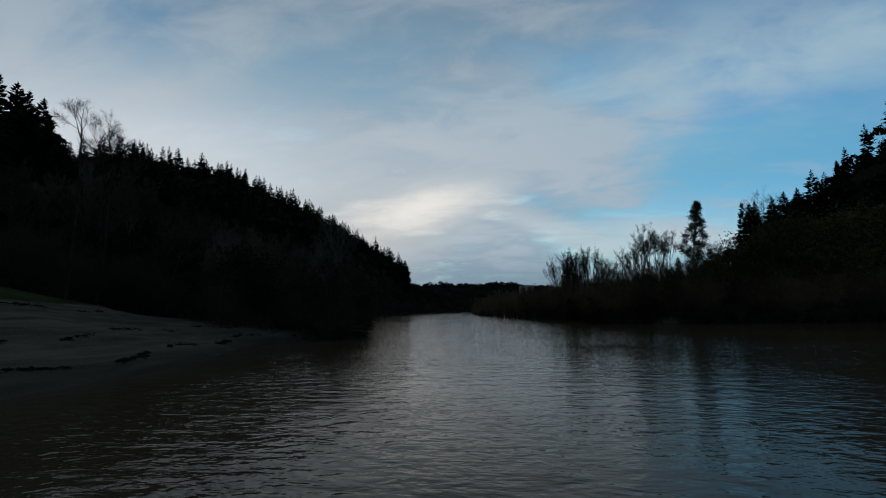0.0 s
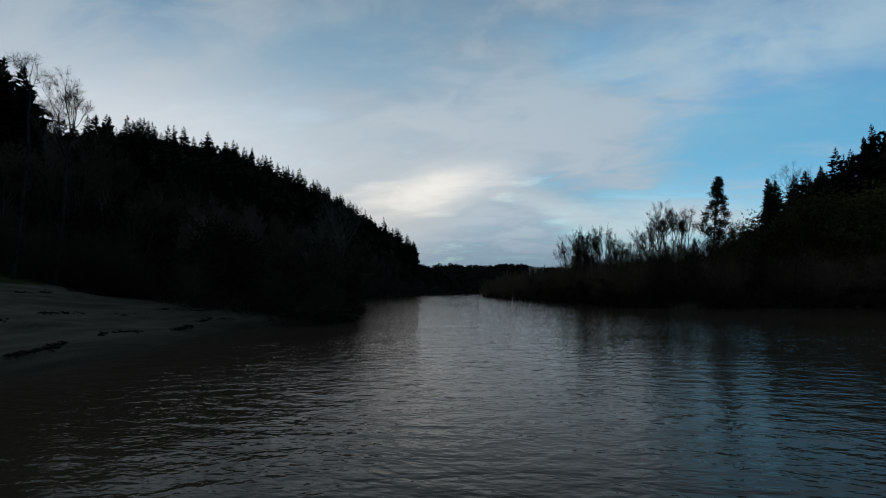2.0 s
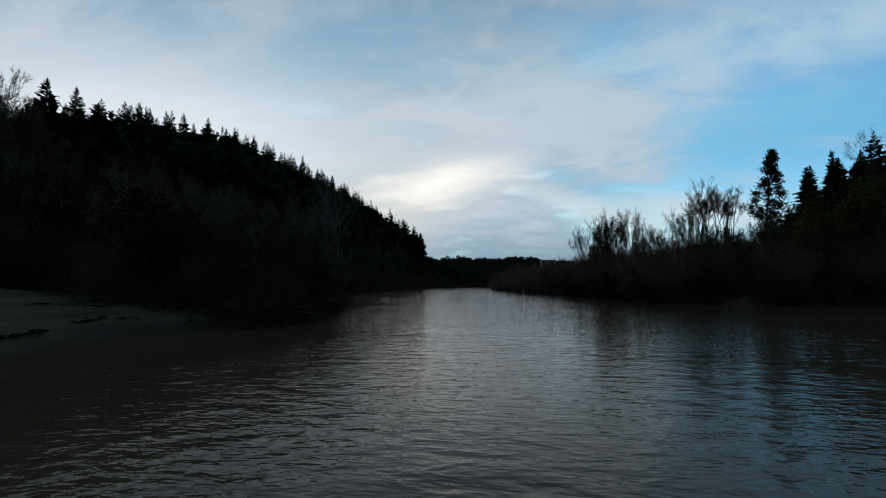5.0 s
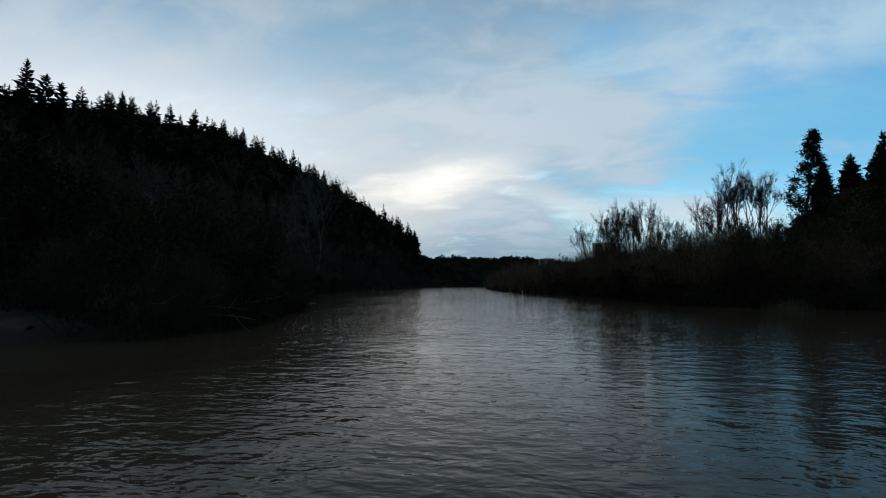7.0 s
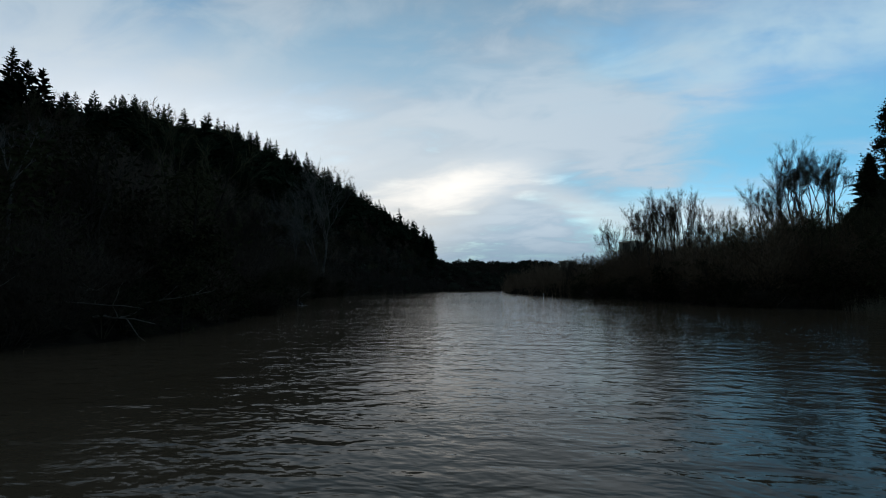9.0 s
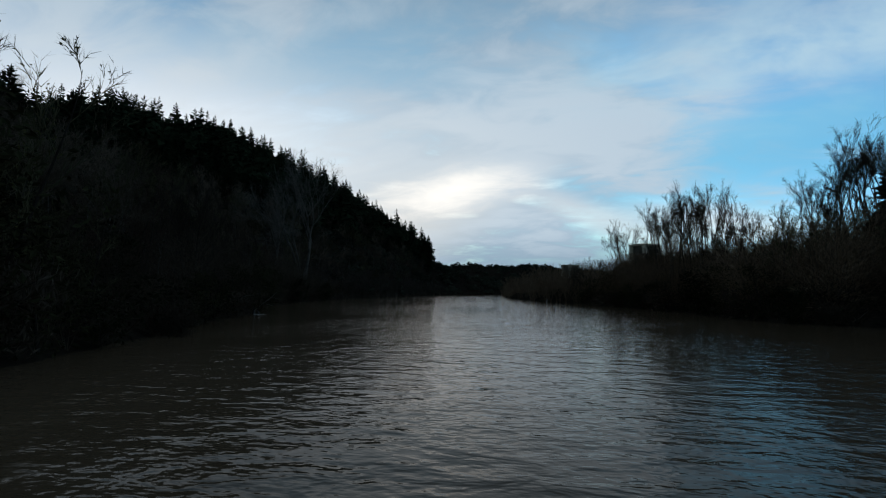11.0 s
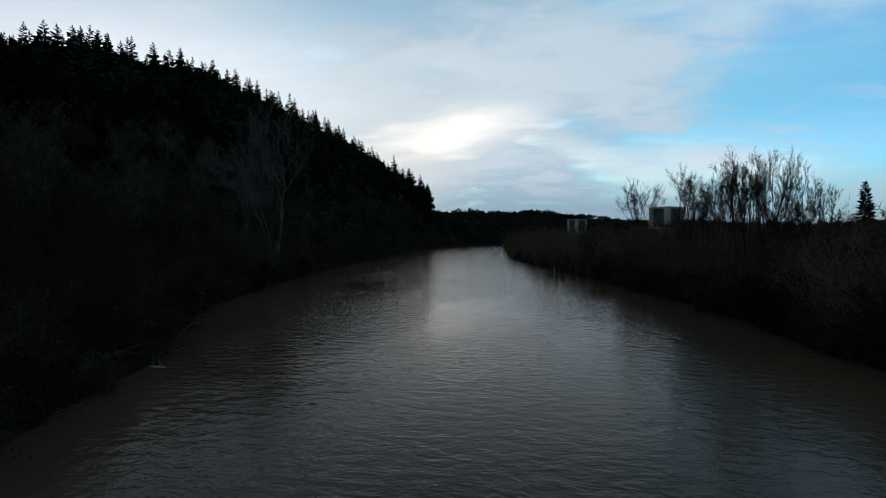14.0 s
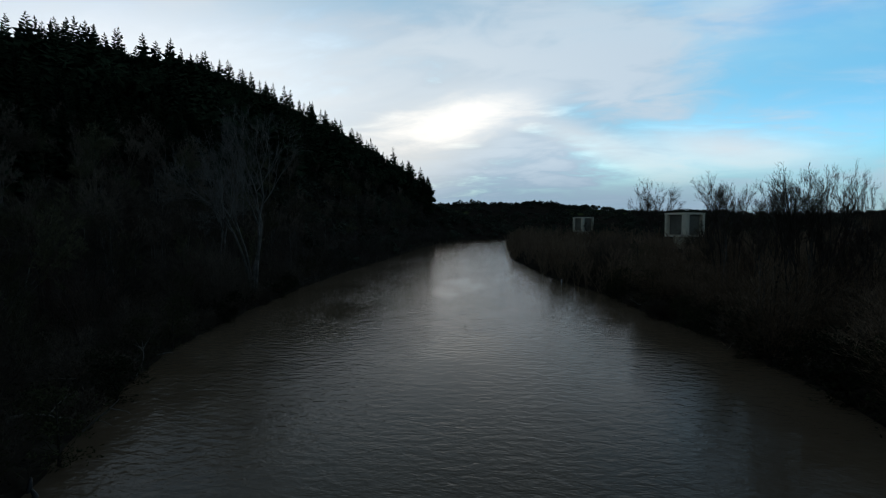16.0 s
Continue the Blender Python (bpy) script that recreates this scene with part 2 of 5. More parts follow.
def ground_material():
    """Leaf litter and soil, with sand and meadow where the sheet's cover says so."""
    m = bpy.data.materials.new("river_land")
    m.use_nodes = True
    k = Nodes(m.node_tree)
    at = k.add("ShaderNodeNewGeometry").outputs["Position"]
    cover = k.add("ShaderNodeSeparateColor", None, Color=k.add("ShaderNodeAttribute", {"attribute_name": "cover"}).outputs["Color"]).outputs
    coarse, mid, grain = k.noise(at, 0.08, 4.0, 0.6, 0.4), k.noise(at, 0.7, 5.0, 0.6, 0.5), k.noise(at, 9.0, 4.0, 0.7)
    soil = k.mix(k.step(mid, 0.35, 0.65), (0.011, 0.009, 0.007), (0.030, 0.025, 0.018))
    streak = k.noise(k.add("ShaderNodeMapping", None, Vector=at, Rotation=(0, 0, radians(12)), Scale=(1.0, 0.16, 3.0)).outputs[0], 0.55, 5.0, 0.6, 0.8)
    tone = k.math("ADD", k.math("MULTIPLY", streak, 0.6), k.math("MULTIPLY", grain, 0.4))
    sand = k.mix(k.step(tone, 0.32, 0.68), (0.060, 0.049, 0.036), (0.165, 0.138, 0.103))
    sand = k.mix(k.math("MULTIPLY", cover[2], 0.75), sand, (0.036, 0.030, 0.024))
    turf = k.mix(k.step(coarse, 0.35, 0.65), (0.030, 0.036, 0.014), (0.058, 0.066, 0.026))
    colour = k.mix(k.step(k.math("ADD", cover[0], k.math("MULTIPLY", k.math("SUBTRACT", mid, 0.5), 0.5)), 0.3, 0.6), soil, sand)
    colour = k.mix(k.step(k.math("ADD", cover[1], k.math("MULTIPLY", k.math("SUBTRACT", mid, 0.5), 0.7)), 0.35, 0.65), colour, turf)
    relief = k.math("ADD", k.math("MULTIPLY", mid, 0.25), k.math("MULTIPLY", grain, 0.03))
    bump = k.add("ShaderNodeBump", None, Height=relief, Strength=0.7, Distance=0.6)
    shader = k.add("ShaderNodeBsdfPrincipled", None, Base_Color=colour, Roughness=0.95, Normal=bump.outputs[0])
    shader.inputs["Specular IOR Level"].default_value = 0.0
    k.tree.links.new(shader.outputs[0], k.add("ShaderNodeOutputMaterial").inputs[0])
    return m


WATER, LAND = water_material(), ground_material()

# ---------------------------------------------------------------- the lie of the land
LEFT_BANK = [(-20, -250), (-20, 0), (-20.5, 22), (-22, 34), (-26, 46), (-27, 53), (-22.5, 57), (-19.5, 60), (-20, 67), (-23, 75), (-26, 83),
             (-31, 94), (-34, 104), (-40, 113), (-48, 130), (-54, 151), (-61, 185), (-66, 220), (-70, 262), (-82, 356), (-88, 440), (-84, 500),
             (-60, 535), (0, 560), (120, 590), (300, 600)]
RIGHT_BANK = [(80, -250), (86, 0), (88, 60), (84, 98), (66, 107), (48, 102), (33, 103), (22, 106), (15.5, 110), (13.5, 118), (13, 131), (11, 147),
              (6, 163), (0, 190), (-7, 207), (-12, 225), (-25, 283), (-36, 380), (-40, 450), (-25, 490), (20, 520), (120, 545), (300, 560)]


def river_distance(x, y):
    """Metres to the water's edge (below zero in the river), and to the left bank's line alone."""
    x, y = np.asarray(x, float), np.asarray(y, float)
    ring = LEFT_BANK + RIGHT_BANK[::-1]
    inside = np.zeros(x.shape, bool)
    near, near_left = np.full(x.shape, 1e9), np.full(x.shape, 1e9)
    for n, (ax, ay) in enumerate(ring):
        bx, by = ring[(n + 1) % len(ring)]
        u = np.clip(((x - ax) * (bx - ax) + (y - ay) * (by - ay)) / ((bx - ax) ** 2 + (by - ay) ** 2 + 1e-9), 0, 1)
        far = np.hypot(x - ax - u * (bx - ax), y - ay - u * (by - ay))
        near = np.minimum(near, far)
        if n < len(LEFT_BANK) - 1:
            near_left = np.minimum(near_left, far)
        if ay != by:
            inside ^= ((ay > y) != (by > y)) & (x < (bx - ax) * (y - ay) / (by - ay) + ax)
    return np.where(inside, -near, near), near_left


def ramp(v, a, b):
    u = np.clip((np.asarray(v, float) - a) / (b - a), 0, 1)
    return u * u * (3 - 2 * u)


def waves(x, y, size, seed=0.0):
    """Smooth rise and fall between about -1 and 1, with features of that size."""
    a, b = np.asarray(x) / size, np.asarray(y) / size
    return (np.sin(a * 1.9 + 1.3 * np.sin(b * 1.1 + seed) + seed) + np.sin(b * 2.3 + 1.7 * np.sin(a * 0.8 - seed) + 2 * seed)
            + 0.5 * np.sin(a * 4.1 + b * 3.3 + seed) + 0.5 * np.sin(b * 5.3 - a * 3.7 - seed)) / 3


SLOPE_Y = [-200, 20, 60, 100, 140, 190, 240, 300, 380, 460, 540, 620, 720]
SLOPE = [0.40, 0.40, 0.38, 0.40, 0.52, 0.70, 0.86, 0.96, 1.06, 1.08, 0.92, 0.40, 0.14]


def ground_height(x, y):
    x, y = np.asarray(x, float), np.asarray(y, float)
    d, dl = river_distance(x, y)
    out = np.maximum(d, 0)
    mid = np.interp(y, [-250, 60, 120, 200, 300, 450, 540], [30, 30, -10, -33, -47, -63, -60])
    left = ramp(mid - x, -6, 6) * ramp(y, 640, 520)
    slope = np.interp(y, SLOPE_Y, SLOPE)
    sand = ramp(y, 62, 50)
    bar = 6.9 * ramp(out, -4, 31) * (1 - 0.3 * ramp(y, 34, 64)) + 0.25 * np.minimum(out, 1)
    steep = 1.6 * ramp(out, 0, 3) + 0.8 * ramp(out, 2, 12)
    top = np.interp(y, [120, 230, 300, 380], [42, 64, 106, 140])
    hill = top * (1 - np.exp(-slope * np.maximum(out - 14 - 22 * sand, 0) / top)) + 3.5 * waves(x, y, 38, 1.0) * ramp(out, 20, 70)
    z_left = sand * bar + (1 - sand) * steep + hill
    flat = 2.2 * ramp(out, 0, 4) + 1.6 * ramp(out, 3, 22) + 0.5 * waves(x, y, 30, 2.0) * ramp(out, 6, 20)
    right_hill = 86 * ramp(x - 0.53 * (y - 83) + 8, -20, 112) * ramp(y, 140, 290) * ramp(y, 720, 460)
    z_right = flat + right_hill
    far = (38 - 18 * ramp(x, -150, 260)) * ramp(y + 0.25 * np.abs(x + 60), 640, 900) + 7 * waves(x, y, 75, 3.0) * ramp(y, 640, 860)
    z = left * z_left + (1 - left) * z_right + far
    return np.where(d < 0, np.maximum(-2.6, d * 0.5), z)


# ---------------------------------------------------------------- building helpers
def mesh_of(name, verts, faces, material, smooth=False):
    me = bpy.data.meshes.new(name)
    me.from_pydata([tuple(v) for v in verts], [], faces)
    me.materials.append(material)
    if smooth:
        me.polygons.foreach_set("use_smooth", [True] * len(me.polygons))
    me.update()
    return me


def part_mesh(name, me, parent, label=""):
    ob = new(name, me)
    ob.parent = parent
    return tagged(ob, label) if label else ob


def part(name, bm, material, parent, label=""):
    me = bpy.data.meshes.new(name)
    bm.to_mesh(me)
    bm.free()
    me.materials.append(material)
    return part_mesh(name, me, parent, label)


def box(bm, x0, y0, z0, x1, y1, z1, bevel=0.0):
    made = bmesh.ops.create_cube(bm, size=1.0, matrix=Matrix.LocRotScale(((x0 + x1) / 2, (y0 + y1) / 2, (z0 + z1) / 2), None, (x1 - x0, y1 - y0, z1 - z0)))
    if bevel:
        edges = list({e for v in made["verts"] for e in v.link_edges})
        bmesh.ops.bevel(bm, geom=edges, offset=bevel, segments=2, affect="EDGES")


class Shape:
    """Collects tapered limbs and small leaf blades for one mesh."""

    def __init__(self, rng):
        self.verts, self.faces, self.rng = [], [], rng

    def limb(self, points, radii, sides=5):
        first = len(self.verts)
        for n, (p, r) in enumerate(zip(points, radii)):
            along = (points[min(n + 1, len(points) - 1)] - points[max(n - 1, 0)]).normalized()
            side = along.cross(Vector((0.3, 0.9, 0.2)))
            side = side.normalized() if side.length > 1e-3 else along.orthogonal().normalized()
            other = along.cross(side)
            for a in range(sides):
                turn = 2 * math.pi * a / sides
                self.verts.append(p + r * (math.cos(turn) * side + math.sin(turn) * other))
        for n in range(len(points) - 1):
            for a in range(sides):
                b = (a + 1) % sides
                low, high = first + n * sides, first + (n + 1) * sides
                self.faces.append((low + a, low + b, high + b, high + a))
        self.faces.append(tuple(range(first + (len(points) - 1) * sides, first + len(points) * sides)))

    def twig(self, a, b, width):
        """A fine sliver that runs out to a point."""
        across = (b - a).cross(Vector((self.rng.gauss(0, 1), self.rng.gauss(0, 1), self.rng.gauss(0, 1))))
        across = across.normalized() * width if across.length > 1e-6 else Vector((width, 0, 0))
        k = len(self.verts)
        self.verts += [a + across, a - across, b]
        self.faces.append((k, k + 1, k + 2))

    def spike(self, a, b, width):
        """A thin spike of three sides."""
        across = (b - a).cross(Vector((self.rng.uniform(-1, 1), self.rng.uniform(-1, 1), 0.4)))
        across = across.normalized() * width if across.length > 1e-6 else Vector((width, 0, 0))
        other = (b - a).cross(across).normalized() * width
        k = len(self.verts)
        self.verts += [a + across, a - 0.5 * across + 0.87 * other, a - 0.5 * across - 0.87 * other, b]
        self.faces += [(k, k + 1, k + 3), (k + 1, k + 2, k + 3), (k + 2, k, k + 3)]

    def blade(self, centre, size, lean=None, broad=0.45):
        """A leaf: two triangles folded along the middle."""
        rng = self.rng
        u = Vector((rng.gauss(0, 1), rng.gauss(0, 1), rng.gauss(0, 0.7))).normalized() if lean is None else lean
        v = u.cross(Vector((rng.gauss(0, 1), rng.gauss(0, 1), rng.gauss(0, 1)))).normalized()
        k = len(self.verts)
        lift = u.cross(v) * size * 0.45 * broad
        self.verts += [centre - u * size, centre + v * size * broad + lift, centre + u * size, centre - v * size * broad + lift]
        self.faces += [(k, k + 1, k + 2), (k, k + 2, k + 3)]

    def mesh(self, name, material, smooth=False):
        return mesh_of(name, self.verts, self.faces, material, smooth)


def bent(rng, start, way, length, steps, wander, lift=0.0):
    points, p, d = [start], start.copy(), way.normalized()
    for _ in range(steps):
        d = (d + Vector((rng.gauss(0, wander), rng.gauss(0, wander), rng.gauss(0, wander) + lift))).normalized()
        p = p + d * (length / steps)
        points.append(p.copy())
    return points


def aside(rng, way, angle):
    """A way that leaves the given one by about that many degrees, on any side."""
    side = way.orthogonal().normalized()
    side.rotate(Matrix.Rotation(rng.uniform(0, 2 * math.pi), 3, way))
    a = radians(angle * rng.uniform(0.75, 1.25))
    return (way.normalized() * math.cos(a) + side * math.sin(a)).normalized()


def along(points, u):
    k = min(int(u * (len(points) - 1)), len(points) - 2)
    w = u * (len(points) - 1) - k
    return points[k].lerp(points[k + 1], w), (points[k + 1] - points[k]).normalized()


# ---------------------------------------------------------------- kinds of trees, each built once and then copied
def bare_tree(name, seed, tall, stems=1, spread=26, limbs=11, twigs=8, width=0.022, bark=BARK, haze=TWIG, leaf=None, leaves=0, low=0.3, fine=3, splay=15, reach=None):
    """A winter tree: trunk and rising limbs, and a crown of branches that split into fine upright twigs."""
    rng = random.Random(seed)
    crown, foliage, trunks = Shape(rng), Shape(rng), []
    reach = reach or (0.20 if splay < 10 else 0.27)
    up = Vector((0, 0, 1))
    for s in range(stems):
        way = Vector((rng.gauss(0, 0.07), rng.gauss(0, 0.07), 1)) if stems == 1 else aside(rng, up, splay)
        foot = Vector((0, 0, -0.6)) if stems == 1 else Vector((rng.gauss(0, 0.5), rng.gauss(0, 0.5), -0.6))
        high = tall * (1.0 if s == 0 else rng.uniform(0.68, 0.97))
        trunk = bent(rng, foot, way, high * 0.92 + 0.6, 10, 0.05, 0.05)
        r0 = (0.0115 if stems == 1 else 0.0075 if high < 22 else 0.0095) * high + 0.03
        wood = Shape(rng)
        trunks.append(wood)
        wood.limb(trunk, [r0 * (1 - 0.93 * k / 10) + (0.35 * r0 if k == 0 else 0) for k in range(11)], 6 if stems == 1 else 5)
        count = limbs if stems == 1 else max(5, limbs // 2)
        first_turn = rng.uniform(0, 6.28)
        for b in range(count):
            share = (b + rng.random()) / count
            u = low + (0.99 - low) * share
            p, d = along(trunk, u)
            turn = first_turn + b * 2.4 + rng.uniform(-0.6, 0.6)
            lean = radians((spread + 14) * (1.1 - 0.35 * share) * rng.uniform(0.75, 1.2))
            out = Vector((math.cos(turn), math.sin(turn), 0))
            length = high * reach * (0.45 + 0.8 * math.sin(math.pi * (0.18 + 0.66 * share))) * rng.uniform(0.65, 1.2) * (1.12 - 0.38 * share)
            limb = bent(rng, p, d * math.cos(lean) + out * math.sin(lean), length, 5, 0.09, 0.10)
            r1 = r0 * (1 - 0.85 * u) * 0.42 + 0.012
            crown.limb(limb, [r1 * (1 - 0.88 * k / 5) for k in range(6)], 3)
            for c in range(twigs):
                v = 0.12 + 0.88 * (c + rng.random()) / twigs
                p2, d2 = along(limb, min(v, 1.0))
                l2 = length * (0.52 - 0.24 * v) * rng.uniform(0.7, 1.2)
                way2 = (aside(rng, d2, 34) + up * 0.20).normalized()
                branch = bent(rng, p2, way2, l2, 2, 0.08, 0.12)
                crown.spike(p2, branch[1], width * 1.3)
                crown.twig(branch[1], branch[2], width)
                for e in range(fine):
                    p3, d3 = along(branch, rng.uniform(0.15, 1.0))
                    way3 = (aside(rng, d3, 32) + up * 0.12).normalized()
                    tip = p3 + way3 * (0.25 + l2 * rng.uniform(0.3, 0.55))
                    crown.twig(p3, tip, width * 0.7)
                    if e % 2 == 0:
                        q = p3.lerp(tip, 0.4)
                        crown.twig(q, q + aside(rng, way3, 28) * (tip - p3).length * rng.uniform(0.4, 0.75), width * 0.55)
                    if leaf and rng.random() < leaves:
                        for _ in range(2):
                            foliage.blade(p3.lerp(tip, rng.random()) + Vector((rng.gauss(0, 0.1), rng.gauss(0, 0.1), rng.gauss(0, 0.1))), rng.uniform(0.06, 0.12))
    root = new(name)
    for wood in trunks:
        part_mesh("trunk" if stems == 1 else "stem", wood.mesh("trunk", bark, True), root)
    part_mesh("crown", crown.mesh("crown", haze), root)
    if foliage.faces:
        part_mesh("leaves", foliage.mesh("leaves", leaf), root)
    return root


def forked_tree(name, seed, tall, stems=1, trunk=0.3, depth=6, angle=1.0, lift=0.05, width=0.013, bark=BARK, haze=TWIG, leaf=None, leaves=0.0, sprays=6, splay=6, stout=1.0):
    """A winter tree whose stems fork again and again into ever finer branches that end in sprays of twigs."""
    rng = random.Random(seed)
    crown, foliage, woods = Shape(rng), Shape(rng), []
    first = (1 - trunk) * tall * 0.27

    def grow(wood, p, way, length, radius, level):
        points = bent(rng, p, way, length, 3 if level > 2 else 2, 0.05, lift)
        end = (points[-1] - points[-2]).normalized()
        if level > 1:
            (wood if level >= depth - 1 else crown).limb(points, [radius * (1 - 0.32 * k / (len(points) - 1)) for k in range(len(points))], 5 if level >= depth - 1 else 3)
        else:
            crown.spike(points[0], points[-1], max(radius, width * 1.1))
        if level < depth - 1:
            for _ in range(2 if level else sprays):
                q, d = along(points, rng.uniform(0.1, 1.0))
                tip = q + aside(rng, d, 34) * tall * rng.uniform(0.022, 0.05)
                crown.twig(q, tip, width * 0.8)
                q2 = q.lerp(tip, 0.4)
                crown.twig(q2, q2 + aside(rng, tip - q, 32) * tall * rng.uniform(0.012, 0.03), width * 0.65)
                if leaf and rng.random() < leaves:
                    foliage.blade(tip, rng.uniform(0.06, 0.13))
        if level == 0:
            return
        for k in range(2 if rng.random() < 0.62 else 3):
            spread = angle * (rng.uniform(9, 19) if k == 0 else rng.uniform(26, 42))
            grow(wood, points[-1] if k < 2 else points[-2], aside(rng, end, spread), length * (rng.uniform(0.78, 0.92) if k == 0 else rng.uniform(0.62, 0.84)), radius * (0.72 if k == 0 else 0.56), level - 1)

    for n in range(stems):
        wood = Shape(rng)
        woods.append(wood)
        high = tall * (1.0 if n == 0 else rng.uniform(0.78, 0.98))
        way = aside(rng, Vector((0, 0, 1)), splay if stems > 1 else 4)
        r0 = stout * (0.0105 * high if stems == 1 else 0.0082 * high) + 0.02
        foot = Vector((rng.gauss(0, 0.35), rng.gauss(0, 0.35), -0.5)) if stems > 1 else Vector((0, 0, -0.5))
        bole = bent(rng, foot, way, high * trunk + 0.5, 5, 0.04, 0.03)
        wood.limb(bole, [r0 * (1.3 if k == 0 else 1 - 0.3 * k / 5) for k in range(6)], 6)
        grow(wood, bole[-1], (bole[-1] - bole[-2]).normalized(), first * high / tall, r0 * 0.7, depth)
    top = max(v.z for v in crown.verts)
    for shape in [crown, foliage] + woods:
        shape.verts = [v * (tall / top) for v in shape.verts]
    root = new(name)
    for wood in woods:
        part_mesh("trunk" if stems == 1 else "stem", wood.mesh("trunk", bark, True), root)
    part_mesh("crown", crown.mesh("crown", haze), root)
    if foliage.faces:
        part_mesh("leaves", foliage.mesh("leaves", leaf), root)
    return root


def brush_shrub(name, seed, tall, wide, stems=13, tufts=74, material=None, sprig=0.0145):
    """A leafless shrub: canes that fan out from the foot and carry dense upright sprays of twigs."""
    rng = random.Random(seed)
    wood, crown = Shape(rng), Shape(rng)
    for k in range(stems):
        turn, lean = k * 2.4 + rng.uniform(-0.4, 0.4), (k + 0.5) / stems
        out = Vector((math.cos(turn), math.sin(turn), 0))
        high = tall * (1.0 - 0.45 * lean * lean) * rng.uniform(0.78, 1.04)
        cane = bent(rng, out * 0.3 + Vector((0, 0, -0.3)), out * (0.15 + 0.9 * lean * wide / tall * 2) + Vector((0, 0, 1)), high, 5, 0.09, 0.04)
        wood.limb(cane, [0.03 * (1 - 0.85 * j / 5) for j in range(6)], 3)
        for j in range(tufts):
            p, d = along(cane, (0.42, 0.62, 0.82, 0.98)[j % 4] + rng.uniform(-0.04, 0.02))
            puff = wide * (0.17 if j % 4 else 0.22)
            foot = p + Vector((rng.gauss(0, puff), rng.gauss(0, puff), rng.gauss(0, puff * 0.7)))
            way = (d * 0.7 + (foot - p) / puff * 0.45 + Vector((rng.gauss(0, 0.5), rng.gauss(0, 0.5), rng.uniform(-0.1, 0.5)))).normalized()
            crown.twig(foot, foot + way * rng.uniform(0.3, 0.75) * tall / 7, sprig * rng.uniform(0.7, 1.3))
    root = new(name)
    part_mesh("stem", wood.mesh("stem", BARK, True), root)
    part_mesh("crown", crown.mesh("crown", material), root)
    return root


def leafy_tree(name, seed, tall, wide, clumps=46, leaves=26, size=0.26, leaf=LEAF, low=0.15, bark=BARK, bare=False):
    """A tree or bush in leaf: stems, limbs and many loose clumps of leaves with gaps between them."""
    rng = random.Random(seed)
    wood, crown = Shape(rng), Shape(rng)
    trunk = bent(rng, Vector((0, 0, -0.5)), Vector((rng.gauss(0, 0.12), rng.gauss(0, 0.12), 1)), tall * 0.9, 7, 0.07, 0.03)
    r0 = 0.014 * tall + 0.04
    wood.limb(trunk, [r0 * (1 - 0.86 * k / 7) for k in range(8)], 6)
    for c in range(clumps):
        u = low + (0.97 - low) * (c + rng.random()) / clumps
        p, d = along(trunk, u)
        reach = wide * math.sin(math.pi * min(1, (u - low) / (1.02 - low)) ** 0.75) ** 0.6 * rng.uniform(0.35, 1.08)
        turn = rng.uniform(0, 2 * math.pi)
        limb = bent(rng, p, Vector((math.cos(turn), math.sin(turn), rng.uniform(0.1, 0.8))), reach, 3, 0.12, 0.08)
        crown.limb(limb, [0.045, 0.032, 0.022, 0.01], 3)
        heart, puff = limb[-1], rng.uniform(0.55, 1.05) * wide * 0.36
        for _ in range(leaves):
            off = Vector((rng.gauss(0, 1), rng.gauss(0, 1), rng.gauss(0, 0.75)))
            if bare:
                lean = (off * 0.5 + Vector((rng.gauss(0, 0.5), rng.gauss(0, 0.5), 0.9))).normalized()
                crown.blade(heart + off * puff * 0.6, size * rng.uniform(0.9, 1.9), lean, 0.19)
            else:
                crown.blade(heart + off * puff * 0.6, size * rng.uniform(0.6, 1.25))
    root = new(name)
    part_mesh("trunk", wood.mesh("trunk", bark, True), root)
    part_mesh("crown", crown.mesh("crown", leaf), root)
    return root


